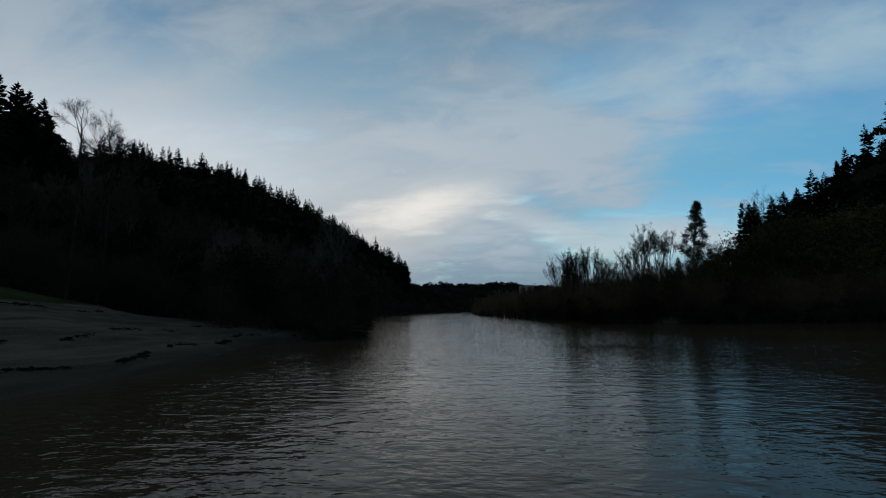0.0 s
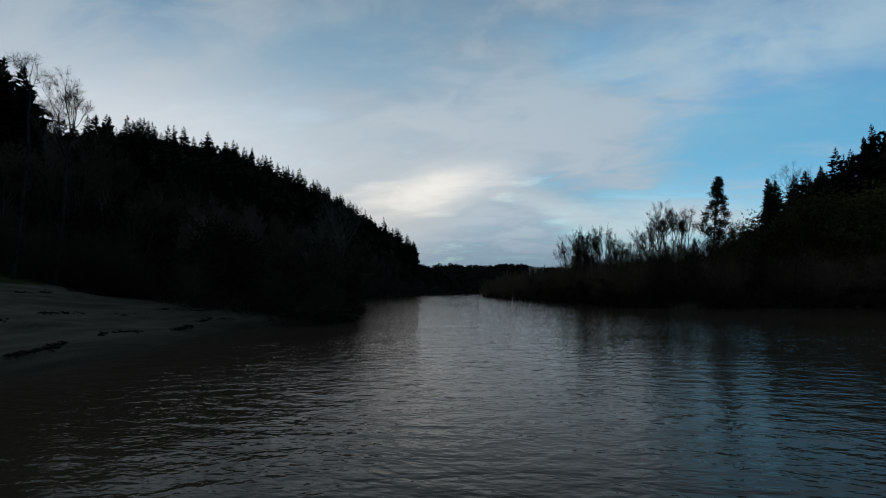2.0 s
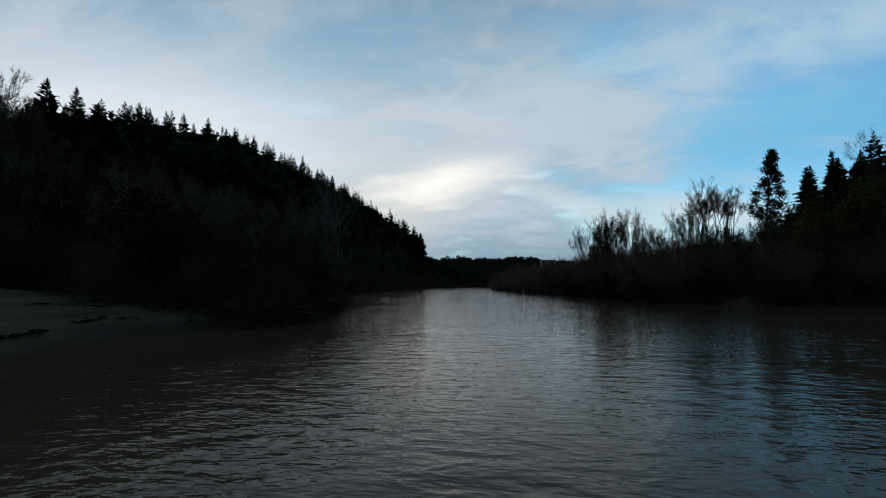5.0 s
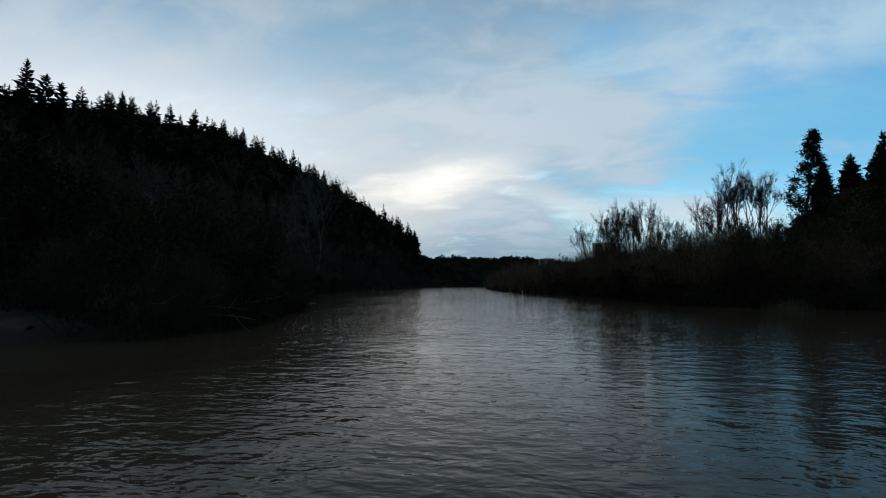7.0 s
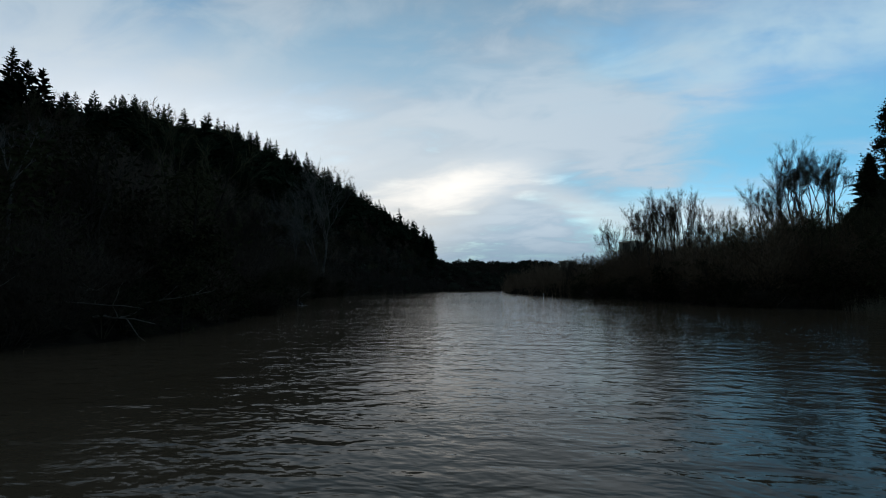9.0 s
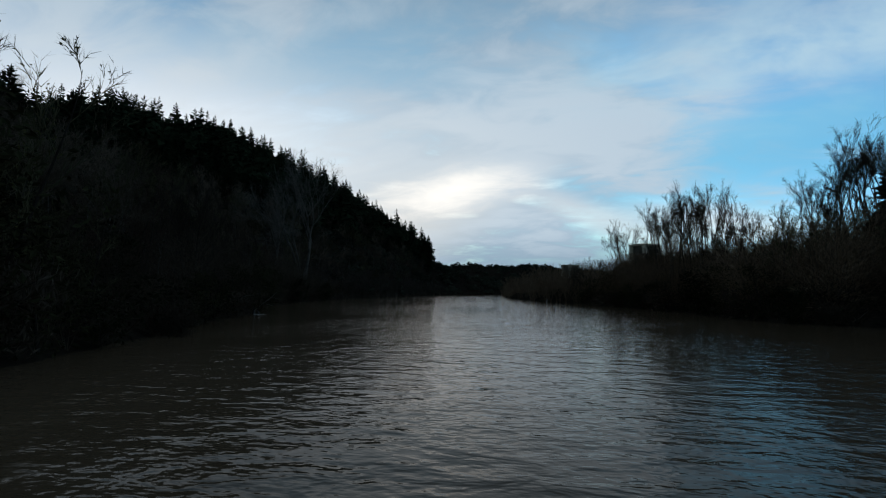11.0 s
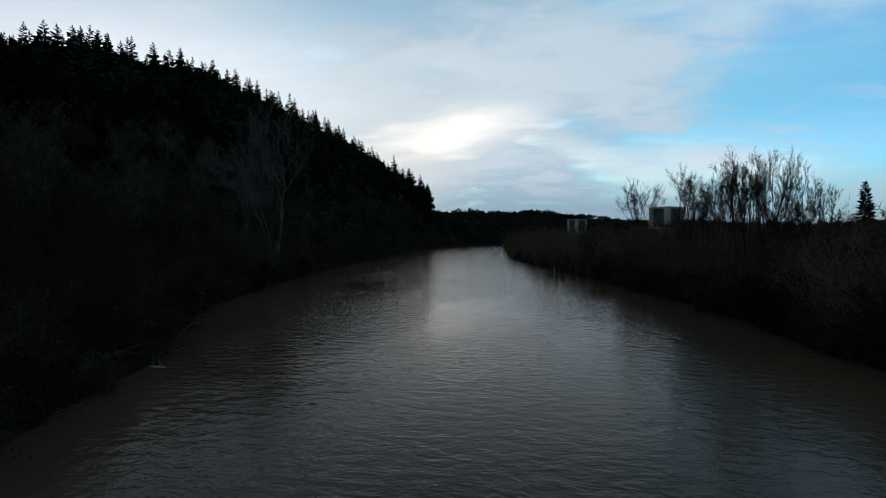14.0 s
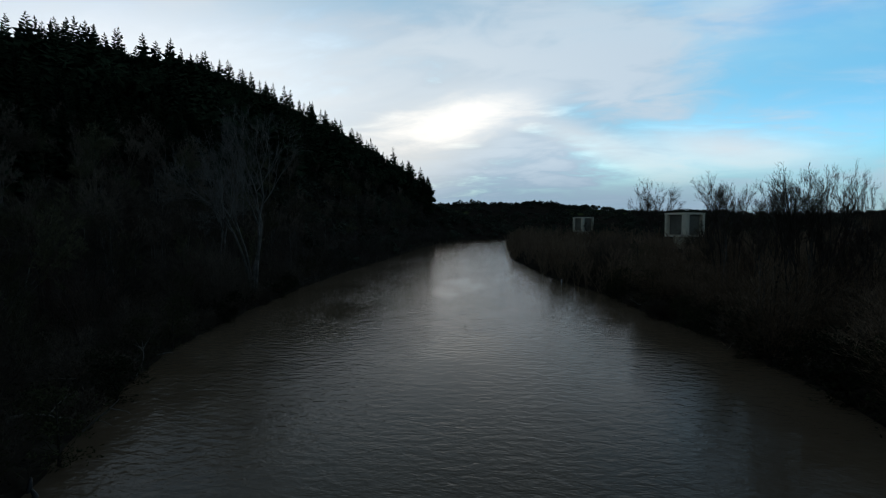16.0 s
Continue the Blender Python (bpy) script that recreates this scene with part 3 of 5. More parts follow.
def conifer_shape(rng, tall, wide, whorls, per, detail, bare=0.12, ragged=0.25):
    """The crown of a fir: drooping boughs at all heights that shorten evenly to a pointed leader, with side sprays and a dense heart."""
    crown = Shape(rng)
    bulge = [rng.uniform(0, 6.28) for _ in range(3)]
    count = whorls * per
    for b in range(count):
        u = ((b + rng.random()) / count) ** 1.08
        z = tall * (bare + (0.985 - bare) * u)
        turn = b * 2.399 + rng.uniform(-0.5, 0.5)
        swell = 1 + 0.13 * math.sin(8 * u + bulge[0]) + 0.17 * math.sin(turn + 7 * u + bulge[1])
        out = ((wide * (1 - u) ** 0.70 * (1 - 0.4 * max(0, 0.15 - u) / 0.15)) * swell + 0.30) * (1 - ragged * rng.random() ** 1.5 + 0.4 * ragged * rng.random() ** 3)
        way = Vector((math.cos(turn), math.sin(turn), 0))
        side = Vector((-way.y, way.x, 0))
        base = Vector((0, 0, z))
        tip = way * out + Vector((0, 0, z + out * (0.45 * u * u - rng.uniform(0.15, 0.5) * (1 - u))))
        half = (rng.uniform(0.20, 0.33) if detail < 3 else rng.uniform(0.12, 0.21)) * out + 0.10
        middle = base.lerp(tip, rng.uniform(0.45, 0.65)) + Vector((0, 0, 0.10 * out))
        sag = Vector((0, 0, rng.uniform(0.15, 0.42) * out))
        k = len(crown.verts)
        crown.verts += [base, middle + side * half - sag, tip, middle - side * half - sag, middle]
        crown.faces += [(k, k + 1, k + 4), (k + 1, k + 2, k + 4), (k + 2, k + 3, k + 4), (k + 3, k, k + 4)]
        for s in range(detail):
            v = rng.uniform(0.3, 1.0)
            flank = 1 if s % 2 else -1
            p = base.lerp(tip, v) + Vector((0, 0, 0.04 * out))
            q = p + side * flank * (0.34 * out * (1.15 - v) + 0.14) + way * rng.uniform(0.05, 0.25) * out - Vector((0, 0, rng.uniform(0.05, 0.35) * out * 0.6 + 0.03))
            k = len(crown.verts)
            crown.verts += [p - way * 0.10 * out, q, p + way * 0.10 * out - Vector((0, 0, 0.06 * out))]
            crown.faces.append((k, k + 1, k + 2))
        crown.blade(base + way * out * rng.uniform(0.0, 0.4) - Vector((0, 0, rng.uniform(0, 0.3) * out)), 0.24 * out + 0.16)
    k = len(crown.verts)
    crown.verts += [Vector((0.30, 0, tall * 0.95)), Vector((-0.15, 0.26, tall * 0.95)), Vector((-0.15, -0.26, tall * 0.95)), Vector((0, 0, tall * 1.005))]
    crown.faces += [(k, k + 1, k + 3), (k + 1, k + 2, k + 3), (k + 2, k, k + 3)]
    return crown


def conifer(name, seed, tall, wide, whorls=26, per=6, detail=6, bare=0.12, ragged=0.28):
    rng = random.Random(seed)
    crown = conifer_shape(rng, tall, wide, whorls, per, detail, bare, ragged)
    wood = Shape(rng)
    points = [Vector((0, 0, -0.8 + (tall * 0.98 + 0.8) * k / 5)) for k in range(6)]
    wood.limb(points, [(0.014 * tall + 0.06) * (1 - 0.95 * k / 5) for k in range(6)], 7)
    root = new(name)
    part_mesh("trunk", wood.mesh("trunk", BARK, True), root)
    part_mesh("crown", crown.mesh("crown", NEEDLES), root)
    return root


def ground_at(x, y):
    return float(ground_height(np.array([x]), np.array([y]))[0])


def plant(kind, x, y, scale=1.0, turn=0.0, sink=0.15, squeeze=1.0):
    m = Matrix.Translation((x, y, ground_at(x, y) - sink)) @ Matrix.Rotation(turn, 4, "Z")
    made = copy_thing(kind, m)
    made.scale = (scale * squeeze, scale * squeeze, scale)
    return made


# ---------------------------------------------------------------- the ground and the water
def spaced(low, high, fine_low, fine_high, step, growth=1.16):
    inner = list(np.arange(fine_low, fine_high + step / 2, step))
    out, gap, v = [], step, fine_high
    while v < high:
        gap *= growth
        v += gap
        out.append(min(v, high))
    down, gap, v = [], step, fine_low
    while v > low:
        gap *= growth
        v -= gap
        down.append(max(v, low))
    return np.array(down[::-1] + inner + out)


def build_ground():
    xs, ys = spaced(-4200, 4200, -75, 60, 1.5, 1.07), spaced(-1500, 4600, 10, 215, 1.5, 1.06)
    gx, gy = np.meshgrid(xs, ys)
    z = ground_height(gx, gy)
    d, _ = river_distance(gx, gy)
    rough = np.where(d > 1.5, 0.10 * waves(gx, gy, 2.3, 4.0) + 0.16 * waves(gx, gy, 6.5, 5.0), 0) * ramp(d, 1.5, 5)
    z = z + rough
    w, h = len(xs), len(ys)
    k = np.arange(w * h).reshape(h, w)
    faces = np.stack([k[:-1, :-1], k[:-1, 1:], k[1:, 1:], k[1:, :-1]], -1).reshape(-1, 4)
    me = bpy.data.meshes.new("ground")
    me.from_pydata(np.stack([gx, gy, z], -1).reshape(-1, 3).tolist(), [], faces.tolist())
    me.polygons.foreach_set("use_smooth", [True] * len(me.polygons))
    on_bar = ramp(gy, 64, 52) * (gx < 0)
    sand = on_bar * ramp(d, 46, 34)
    turf = on_bar * ramp(z, 3.6, 5.0) * ramp(-gx, 34, 44) + ramp(gy, 700, 800) * ramp(waves(gx, gy, 60, 6.0), 0.2, 0.6)
    wet = ramp(z, 1.0, 0.15)
    attribute = me.color_attributes.new("cover", "FLOAT_COLOR", "POINT")
    attribute.data.foreach_set("color", np.stack([sand, np.clip(turf, 0, 1), wet, np.ones_like(z)], -1).ravel().astype(np.float32))
    me.materials.append(LAND)
    tagged(new("ground", me), "dark wooded river land with a bare sand bar", "ground", kind="structure")


def build_water():
    xs, ys = spaced(-400, 420, -90, 90, 6.0, 1.3), spaced(-260, 640, -20, 300, 6.0, 1.2)
    gx, gy = np.meshgrid(xs, ys)
    w, h = len(xs), len(ys)
    k = np.arange(w * h).reshape(h, w)
    d, _ = river_distance(gx, gy)
    faces = np.stack([k[:-1, :-1], k[:-1, 1:], k[1:, 1:], k[1:, :-1]], -1).reshape(-1, 4)
    keep = np.min(d.ravel()[faces], 1) < 26
    me = mesh_of("water", np.stack([gx, gy, 0 * gx], -1).reshape(-1, 3).tolist(), faces[keep].tolist(), WATER, True)
    tagged(new("water", me), "muddy brown river water with small ripples", "water", kind="structure")


build_ground()
build_water()

def bank_x(bank, y):
    return float(np.interp(y, [p[1] for p in bank], [p[0] for p in bank]))


# ---------------------------------------------------------------- the wooded hill beside the river
FIRS = [conifer("conifer", 11 + k, tall, wide, whorls, 9, 8, bare, rag) for k, (tall, wide, whorls, bare, rag) in enumerate(
    [(25, 6.0, 24, 0.08, 0.40), (21, 5.6, 21, 0.06, 0.42), (28, 6.2, 26, 0.10, 0.42), (23, 5.6, 22, 0.05, 0.48), (18, 4.2, 18, 0.06, 0.36), (27, 4.5, 25, 0.14, 0.5)])]
FIR_TALL = [25, 21, 28, 23, 18, 27]
FIR_LABEL = "tall dark green conifer on the steep wooded slope"
for fir in FIRS:
    tagged(fir, FIR_LABEL, "conifer", "conifers of the slope")

rng = random.Random(5)
spots, cells = [], {}
for _ in range(14000):
    y, far = rng.uniform(40, 585), rng.uniform(34, 230)
    x = float(np.interp(y, [p[1] for p in LEFT_BANK[:22]], [p[0] for p in LEFT_BANK[:22]])) - far
    if y < 78 and far < 48 or far < 44 or far < 84 and rng.random() < 0.9 - 0.9 * (far - 44) / 40:
        continue
    gap = 6.8 if far < 100 else 8.8
    cell = (int(x // 8), int(y // 8))
    if any(math.hypot(x - a, y - b) < gap for i in (-1, 0, 1) for j in (-1, 0, 1) for a, b in cells.get((cell[0] + i, cell[1] + j), ())):
        continue
    cells.setdefault(cell, []).append((x, y))
    spots.append((x, y, far))
spots.sort(key=lambda s: s[1] + 0.6 * s[2])
near_spots, far_spots = spots[:290], spots[290:]
used = set()
for x, y, far in near_spots:
    k = rng.randrange(6)
    scale, turn = 0.58 + 0.55 * rng.random() ** 0.9, rng.uniform(0, 6.28)
    scale *= 0.78 if x > -95 and y < 118 else 0.95 if y < 150 else 0.86
    if k not in used:
        used.add(k)
        FIRS[k].matrix_basis = Matrix.Translation((x, y, ground_at(x, y) - 0.2)) @ Matrix.Rotation(turn, 4, "Z")
    else:
        plant(FIRS[k], x, y, scale, turn)


def joined(name, pieces, material):
    """One mesh from (vertices, faces as one array of triangles, poses)."""
    verts, faces, count = [], [], 0
    for v, f, m in pieces:
        verts.append(v @ m[:3, :3].T + m[:3, 3])
        faces.append(f + count)
        count += len(v)
    return mesh_of(name, np.concatenate(verts).tolist(), np.concatenate(faces).tolist(), material)


def far_forest():
    own = random.Random(8)
    shapes = []
    for k in range(5):
        c = conifer_shape(random.Random(60 + k), 27, (6.0, 7.4, 6.6, 7.8, 5.4)[k], 20, 5, 1, 0.04, 0.5)
        f = [t for q in c.faces for t in ([tuple(q)] if len(q) == 3 else [(q[0], q[1], q[2]), (q[0], q[2], q[3])])]
        shapes.append((np.array([tuple(v) for v in c.verts]), np.array(f)))
    rounds = []
    for k in range(4):
        r2, c = random.Random(90 + k), Shape(random.Random(70 + k))
        for _ in range(26):
            turn, lift = r2.uniform(0, 6.28), r2.random() ** 0.7
            wide = 3.9 * math.sqrt(max(0.05, 1 - lift * lift)) * r2.uniform(0.75, 1.12)
            heart = Vector((wide * math.cos(turn), wide * math.sin(turn), 4.6 + 4.2 * lift * r2.uniform(0.85, 1.08)))
            for _ in range(3):
                c.blade(heart + Vector((r2.gauss(0, 0.6), r2.gauss(0, 0.6), r2.gauss(0, 0.45))), r2.uniform(0.7, 1.25), None, 0.7)
        c.limb([Vector((0, 0, -0.5)), Vector((0.2, 0, 4))], [0.5, 0.3], 3)
        f = [t for q in c.faces for t in ([tuple(q)] if len(q) == 3 else [(q[0], q[1], q[2]), (q[0], q[2], q[3])])]
        rounds.append((np.array([tuple(v) for v in c.verts]), np.array(f)))
    pieces = []
    places = np.array([(x, y) for x, y, _ in far_spots])
    z = ground_height(places[:, 0], places[:, 1])
    for (x, y), h in zip(places, z):
        round_head = own.random() < 0.48
        v, f = rounds[own.randrange(4)] if round_head else shapes[own.randrange(5)]
        s = own.uniform(1.4, 2.3) if round_head else (0.70 if y < 330 else 0.78) + 0.6 * own.random()
        m = np.array(Matrix.LocRotScale((x, y, h - 0.3), Euler((0, 0, own.uniform(0, 6.28))), (s * own.uniform(0.85, 1.2), s, s)))
        pieces.append((v, f, m))
    tagged(new("forest", joined("forest", pieces, NEEDLES)), "dense dark conifer forest covering the far slope", "forest", kind="stuff")
    # the wood on the hill across the flats
    pieces = []
    for _ in range(1300):
        x, y = own.uniform(60, 420), own.uniform(160, 640)
        edge = x - 0.53 * (y - 83) + 8
        if edge < 14:
            continue
        low_wood = own.random() < 0.45 or y < 225 or edge < 40
        v, f = rounds[own.randrange(4)] if low_wood else shapes[own.randrange(5)]
        s = own.uniform(0.9, 1.5) if low_wood else own.uniform(0.5, 1.05)
        pieces.append((v, f, np.array(Matrix.LocRotScale((x, y, ground_at(x, y) - 0.3), Euler((0, 0, own.uniform(0, 6.28))), (s, s, s)))))
    tagged(new("forest", joined("forest", pieces, NEEDLES)), "dark conifer wood on the hill beyond the flats", "forest", kind="stuff")
    # round-headed oaks and bare woods at the end of the valley
    pieces = []
    tries = [(own.uniform(-330, 430), own.uniform(575, 930)) for _ in range(2100)]
    tries += [(bank_x(LEFT_BANK[:22], y) - own.uniform(3, 85), y) for y in [own.uniform(225, 600) for _ in range(430)]]
    tries += [(own.uniform(-190, 60), own.uniform(535, 600)) for _ in range(260)]
    dist, _ = river_distance(np.array([t[0] for t in tries]), np.array([t[1] for t in tries]))
    z = ground_height(np.array([t[0] for t in tries]), np.array([t[1] for t in tries]))
    for (x, y), d, h in zip(tries, dist, z):
        if d < 4:
            continue
        v, f = rounds[own.randrange(4)]
        s = own.uniform(0.55, 1.15)
        pieces.append((v, f, np.array(Matrix.LocRotScale((x, y, h - 5.0 * s), Euler((0, 0, own.uniform(0, 6.28))), (s, s, s * own.uniform(0.8, 1.1))))))
    tagged(new("woodland", joined("woodland", pieces, OAK_LEAF_HAZED)), "dark oaks scattered over the distant hills", "woodland", kind="stuff")


far_forest()

# ---------------------------------------------------------------- trees of the banks
WILLOWS = [bare_tree("willow", 201 + k, tall, stems, spread, 14, 9, 0.024, BARK, haze, leaf, share, 0.12, 5, 16) for k, (tall, stems, spread, haze, leaf, share) in enumerate(
    [(12, 5, 26, TWIG, LEAF, 0.25), (10, 5, 30, TWIG_RED, None, 0), (14, 4, 24, TWIG_OLIVE, CATKIN, 0.15), (9, 5, 34, TWIG_OLIVE, LEAF, 0.5), (11, 5, 28, TWIG_RED, DRY, 0.2)])]
ALDERS = [forked_tree("alder", 301 + k, tall, stems, trunk, depth, angle, 0.10, 0.012, bark, TWIG, leaf, share, sprays) for k, (tall, stems, trunk, depth, angle, bark, leaf, share, sprays) in enumerate(
    [(17, 2, 0.36, 5, 0.60, BARK, None, 0, 10), (19, 1, 0.40, 6, 0.62, BARK, None, 0, 9), (15, 3, 0.30, 5, 0.55, BARK, None, 0, 9), (18, 2, 0.42, 5, 0.58, BARK_PALE, CATKIN, 0.06, 10), (16, 1, 0.34, 6, 0.72, BARK, None, 0, 9)])]
SLOPE_ALDERS = [forked_tree("alder", 321 + k, tall, stems, trunk, depth, 0.78 * angle, 0.07, 0.032, bark, haze, leaf, share, 10, 8) for k, (tall, stems, trunk, depth, angle, bark, haze, leaf, share) in enumerate(
    [(17, 1, 0.24, 6, 1.15, BARK_PALE, TWIG_GREY, None, 0), (18, 2, 0.26, 5, 1.0, BARK, TWIG_GREY, None, 0), (15, 1, 0.18, 6, 1.2, BARK_PALE, TWIG_OLIVE, LEAF, 0.3), (16, 3, 0.2, 5, 1.0, BARK_PALE, TWIG_GREY, None, 0), (17, 1, 0.26, 6, 1.1, BARK, TWIG_OLIVE, None, 0)])]
BUSHES = [leafy_tree("bush", 401 + k, tall, wide, 40, 34 if leaf is SHRUB else 24, size, leaf, 0.05, BARK, leaf is SHRUB) for k, (tall, wide, size, leaf) in enumerate(
    [(5, 2.6, 0.20, SHRUB), (6.5, 3.0, 0.22, LEAF_DARK), (4, 2.4, 0.18, SHRUB), (9, 3.6, 0.20, LEAF)])]
FAR_WILLOWS = [bare_tree("willow", 221 + k, 11, 3, 28, 12, 6, 0.05, BARK, haze, LEAF, 0.12, 0.12, 2) for k, haze in enumerate((TWIG, TWIG_RED, TWIG))]
SHRUBS = [brush_shrub("shrub", 471 + k, 7, wide, 20, 180, SHRUB) for k, wide in enumerate((3.2, 2.7, 3.6))]
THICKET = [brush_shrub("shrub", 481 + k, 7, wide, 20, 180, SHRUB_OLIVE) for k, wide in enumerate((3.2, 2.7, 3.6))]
GREENS = [leafy_tree("leafy_willow", 491 + k, 15, wide, 62, 26, 0.30, leaf, 0.04) for k, (wide, leaf) in enumerate(((5.2, LEAF_OLIVE), (4.6, LEAF_OLIVE), (5.6, LEAF_OLIVE)))]
OAKS = [leafy_tree("oak", 451 + k, tall, wide, 54, 24, 0.34, LEAF_DARK, 0.16) for k, (tall, wide) in enumerate([(13, 5.2), (11, 5.6)])]
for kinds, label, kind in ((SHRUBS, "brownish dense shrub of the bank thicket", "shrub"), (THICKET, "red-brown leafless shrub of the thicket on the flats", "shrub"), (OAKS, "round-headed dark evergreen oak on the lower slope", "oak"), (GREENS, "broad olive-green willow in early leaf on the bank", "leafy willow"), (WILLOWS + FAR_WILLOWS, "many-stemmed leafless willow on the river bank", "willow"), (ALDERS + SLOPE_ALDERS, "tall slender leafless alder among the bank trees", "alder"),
                           (BUSHES, "dark tangled bush overhanging the bank", "bush")):
    for ob in kinds:
        tagged(ob, label, kind, kind + "s of the banks")
fresh = {id(ob): True for ob in WILLOWS + FAR_WILLOWS + ALDERS + SLOPE_ALDERS + BUSHES + OAKS + GREENS + SHRUBS + THICKET}


beyond = []                               # what grows too far off to be told apart


def put(kind, x, y, scale=1.0, sink=0.15, squeeze=1.0, turn=None):
    """Plants a copy, or the first of its kind itself."""
    turn = rng.uniform(0, 6.28) if turn is None else turn
    if y > 185 and any(kind is w for w in WILLOWS):
        kind = rng.choice(FAR_WILLOWS)
    if y > 225 and rng.random() < 0.4:
        return None
    if y > 185 and any(kind is w for w in FAR_WILLOWS + BUSHES + SHRUBS + THICKET):
        beyond.append((x, y, scale * (1 if kind in FAR_WILLOWS else 0.7)))
        return None
    if not fresh.pop(id(kind), False):
        return plant(kind, x, y, scale, turn, sink, squeeze)
    kind.matrix_basis = Matrix.Translation((x, y, ground_at(x, y) - sink)) @ Matrix.Rotation(turn, 4, "Z")
    kind.scale = (scale * squeeze, scale * squeeze, scale)
    return kind


# left bank: willows at the water, taller bare trees and bushes up the foot of the slope
y = 58.0
while y < 500:
    for far, kinds, low, high, share in ((rng.uniform(-0.6, 1.2), BUSHES, 0.45, 0.8, 0.95), (rng.uniform(2, 6), SHRUBS, 0.6, 1.0, 0.9), (rng.uniform(4, 9), WILLOWS, 0.6, 0.95, 0.5),
                                         (rng.uniform(8, 15), SHRUBS + WILLOWS, 0.8, 1.2, 0.8), (rng.uniform(12, 20), SLOPE_ALDERS, 0.65, 0.95, 0.75), (rng.uniform(18, 28), SLOPE_ALDERS, 0.75, 1.1, 0.85),
                                         (rng.uniform(20, 32), SHRUBS, 0.9, 1.4, 0.7), (rng.uniform(26, 38), SLOPE_ALDERS, 0.8, 1.15, 0.85), (rng.uniform(36, 48), SLOPE_ALDERS, 0.8, 1.1, 0.85),
                                         (rng.uniform(44, 60), SLOPE_ALDERS + OAKS, 0.75, 1.05, 0.7), (rng.uniform(54, 74), OAKS, 0.8, 1.2, 0.4)):
        # dark-leaved kinds up to here, so the steep bank's shade is in their colour
        if y < 98 and far > 5 and rng.random() < 0.6:
            kinds, low, high = (OAKS, 0.6, 0.95) if far > 12 else (BUSHES[1:2], 0.8, 1.2)
        if rng.random() < share:
            put(rng.choice(kinds), bank_x(LEFT_BANK[:22], y) - far, y + rng.uniform(-2, 2), rng.uniform(low, high) * (0.8 if y < 88 else 1.0))
    y += 3.0 + y * 0.017
# the point below the sand bar
for k in range(16):
    x, y = rng.uniform(-28, -20.5), rng.uniform(58, 72)
    put(rng.choice(BUSHES), x, y, rng.uniform(0.6, 0.95))
for k in range(8):
    put(rng.choice(WILLOWS), rng.uniform(-33, -24), rng.uniform(60, 76), rng.uniform(0.6, 0.85))
# behind the sand bar
for k in range(84):
    y = rng.uniform(18, 68)
    put(rng.choice(SLOPE_ALDERS + WILLOWS[:3] + SHRUBS), bank_x(LEFT_BANK[:12], y) - rng.uniform(31, 56), y, rng.uniform(0.75, 1.05))
KIND_TALL = {id(a): t for a, t in zip(WILLOWS + BUSHES + SHRUBS + THICKET, (12, 10, 14, 9, 11, 5, 6.5, 4, 9, 7, 7, 7, 7, 7, 7))}


def thicket(kind, x, y, scale):
    """Plants one of the thicket on the flats; it grows low in front of the pump houses."""
    line = (x + 8) / (y - 83)
    gap = 0.030 < line < 0.056 or 0.185 < line < 0.228      # where the pump houses look out over it
    most = rng.uniform(7.8, 10.8) if gap else rng.uniform(9.5, 13.6) if line > 0.27 else rng.uniform(9.0, 12.8)
    put(kind, x, y, min(scale * 1.3, (most - ground_at(x, y)) / KIND_TALL[id(kind)]), 0.15, 1.1)


for k in range(40):
    u = rng.random()
    x = float(np.interp(u, [0, 0.3, 0.55, 0.8, 1], [-56, -51, -47, -38, -30])) - rng.uniform(0, 4)
    y = float(np.interp(u, [0, 0.3, 0.55, 0.8, 1], [38, 46, 53, 60, 65])) + rng.uniform(0, 4)
    put(rng.choice(SHRUBS), x, y, rng.uniform(0.6, 1.1))
# right bank: a thicket along the water, alders behind it
RIGHT_LINE = [(84, 98), (66, 107), (48, 102), (33, 103), (22, 106), (15.5, 110), (13.5, 118), (13, 131), (11, 147), (6, 163), (0, 190), (-7, 207), (-12, 225), (-25, 283), (-36, 380), (-40, 450)]
for (ax, ay), (bx, by) in zip(RIGHT_LINE, RIGHT_LINE[1:]):
    length = math.hypot(bx - ax, by - ay)
    ux, uy = (bx - ax) / length, (by - ay) / length
    nx, ny = uy, -ux                      # away from the water
    if nx * 1 + ny * 0.3 < 0:
        nx, ny = -nx, -ny
    v = 0.0
    while v < length:
        for far, kinds, low, high, share in ((rng.uniform(-0.4, 1.4), BUSHES, 0.4, 0.75, 0.95), (rng.uniform(2, 6), THICKET, 0.7, 1.0, 0.9), (rng.uniform(4, 9), WILLOWS, 0.55, 0.85, 0.5), (rng.uniform(7, 13), THICKET, 0.8, 1.2, 0.85), (rng.uniform(12, 20), WILLOWS, 0.7, 0.95, 0.5), (rng.uniform(13, 22), THICKET, 0.8, 1.3, 0.7),):
            if rng.random() < share:
                x, yy = ax + ux * v + nx * far, ay + uy * v + ny * far
                thicket(rng.choice(kinds), x, yy, rng.uniform(low, high))
        v += 3.4 + 0.011 * ay


for k, (x, y) in enumerate(((-63, 180), (-66, 184), (9, 181))):
    put(FAR_WILLOWS[k], x, y, 0.8)
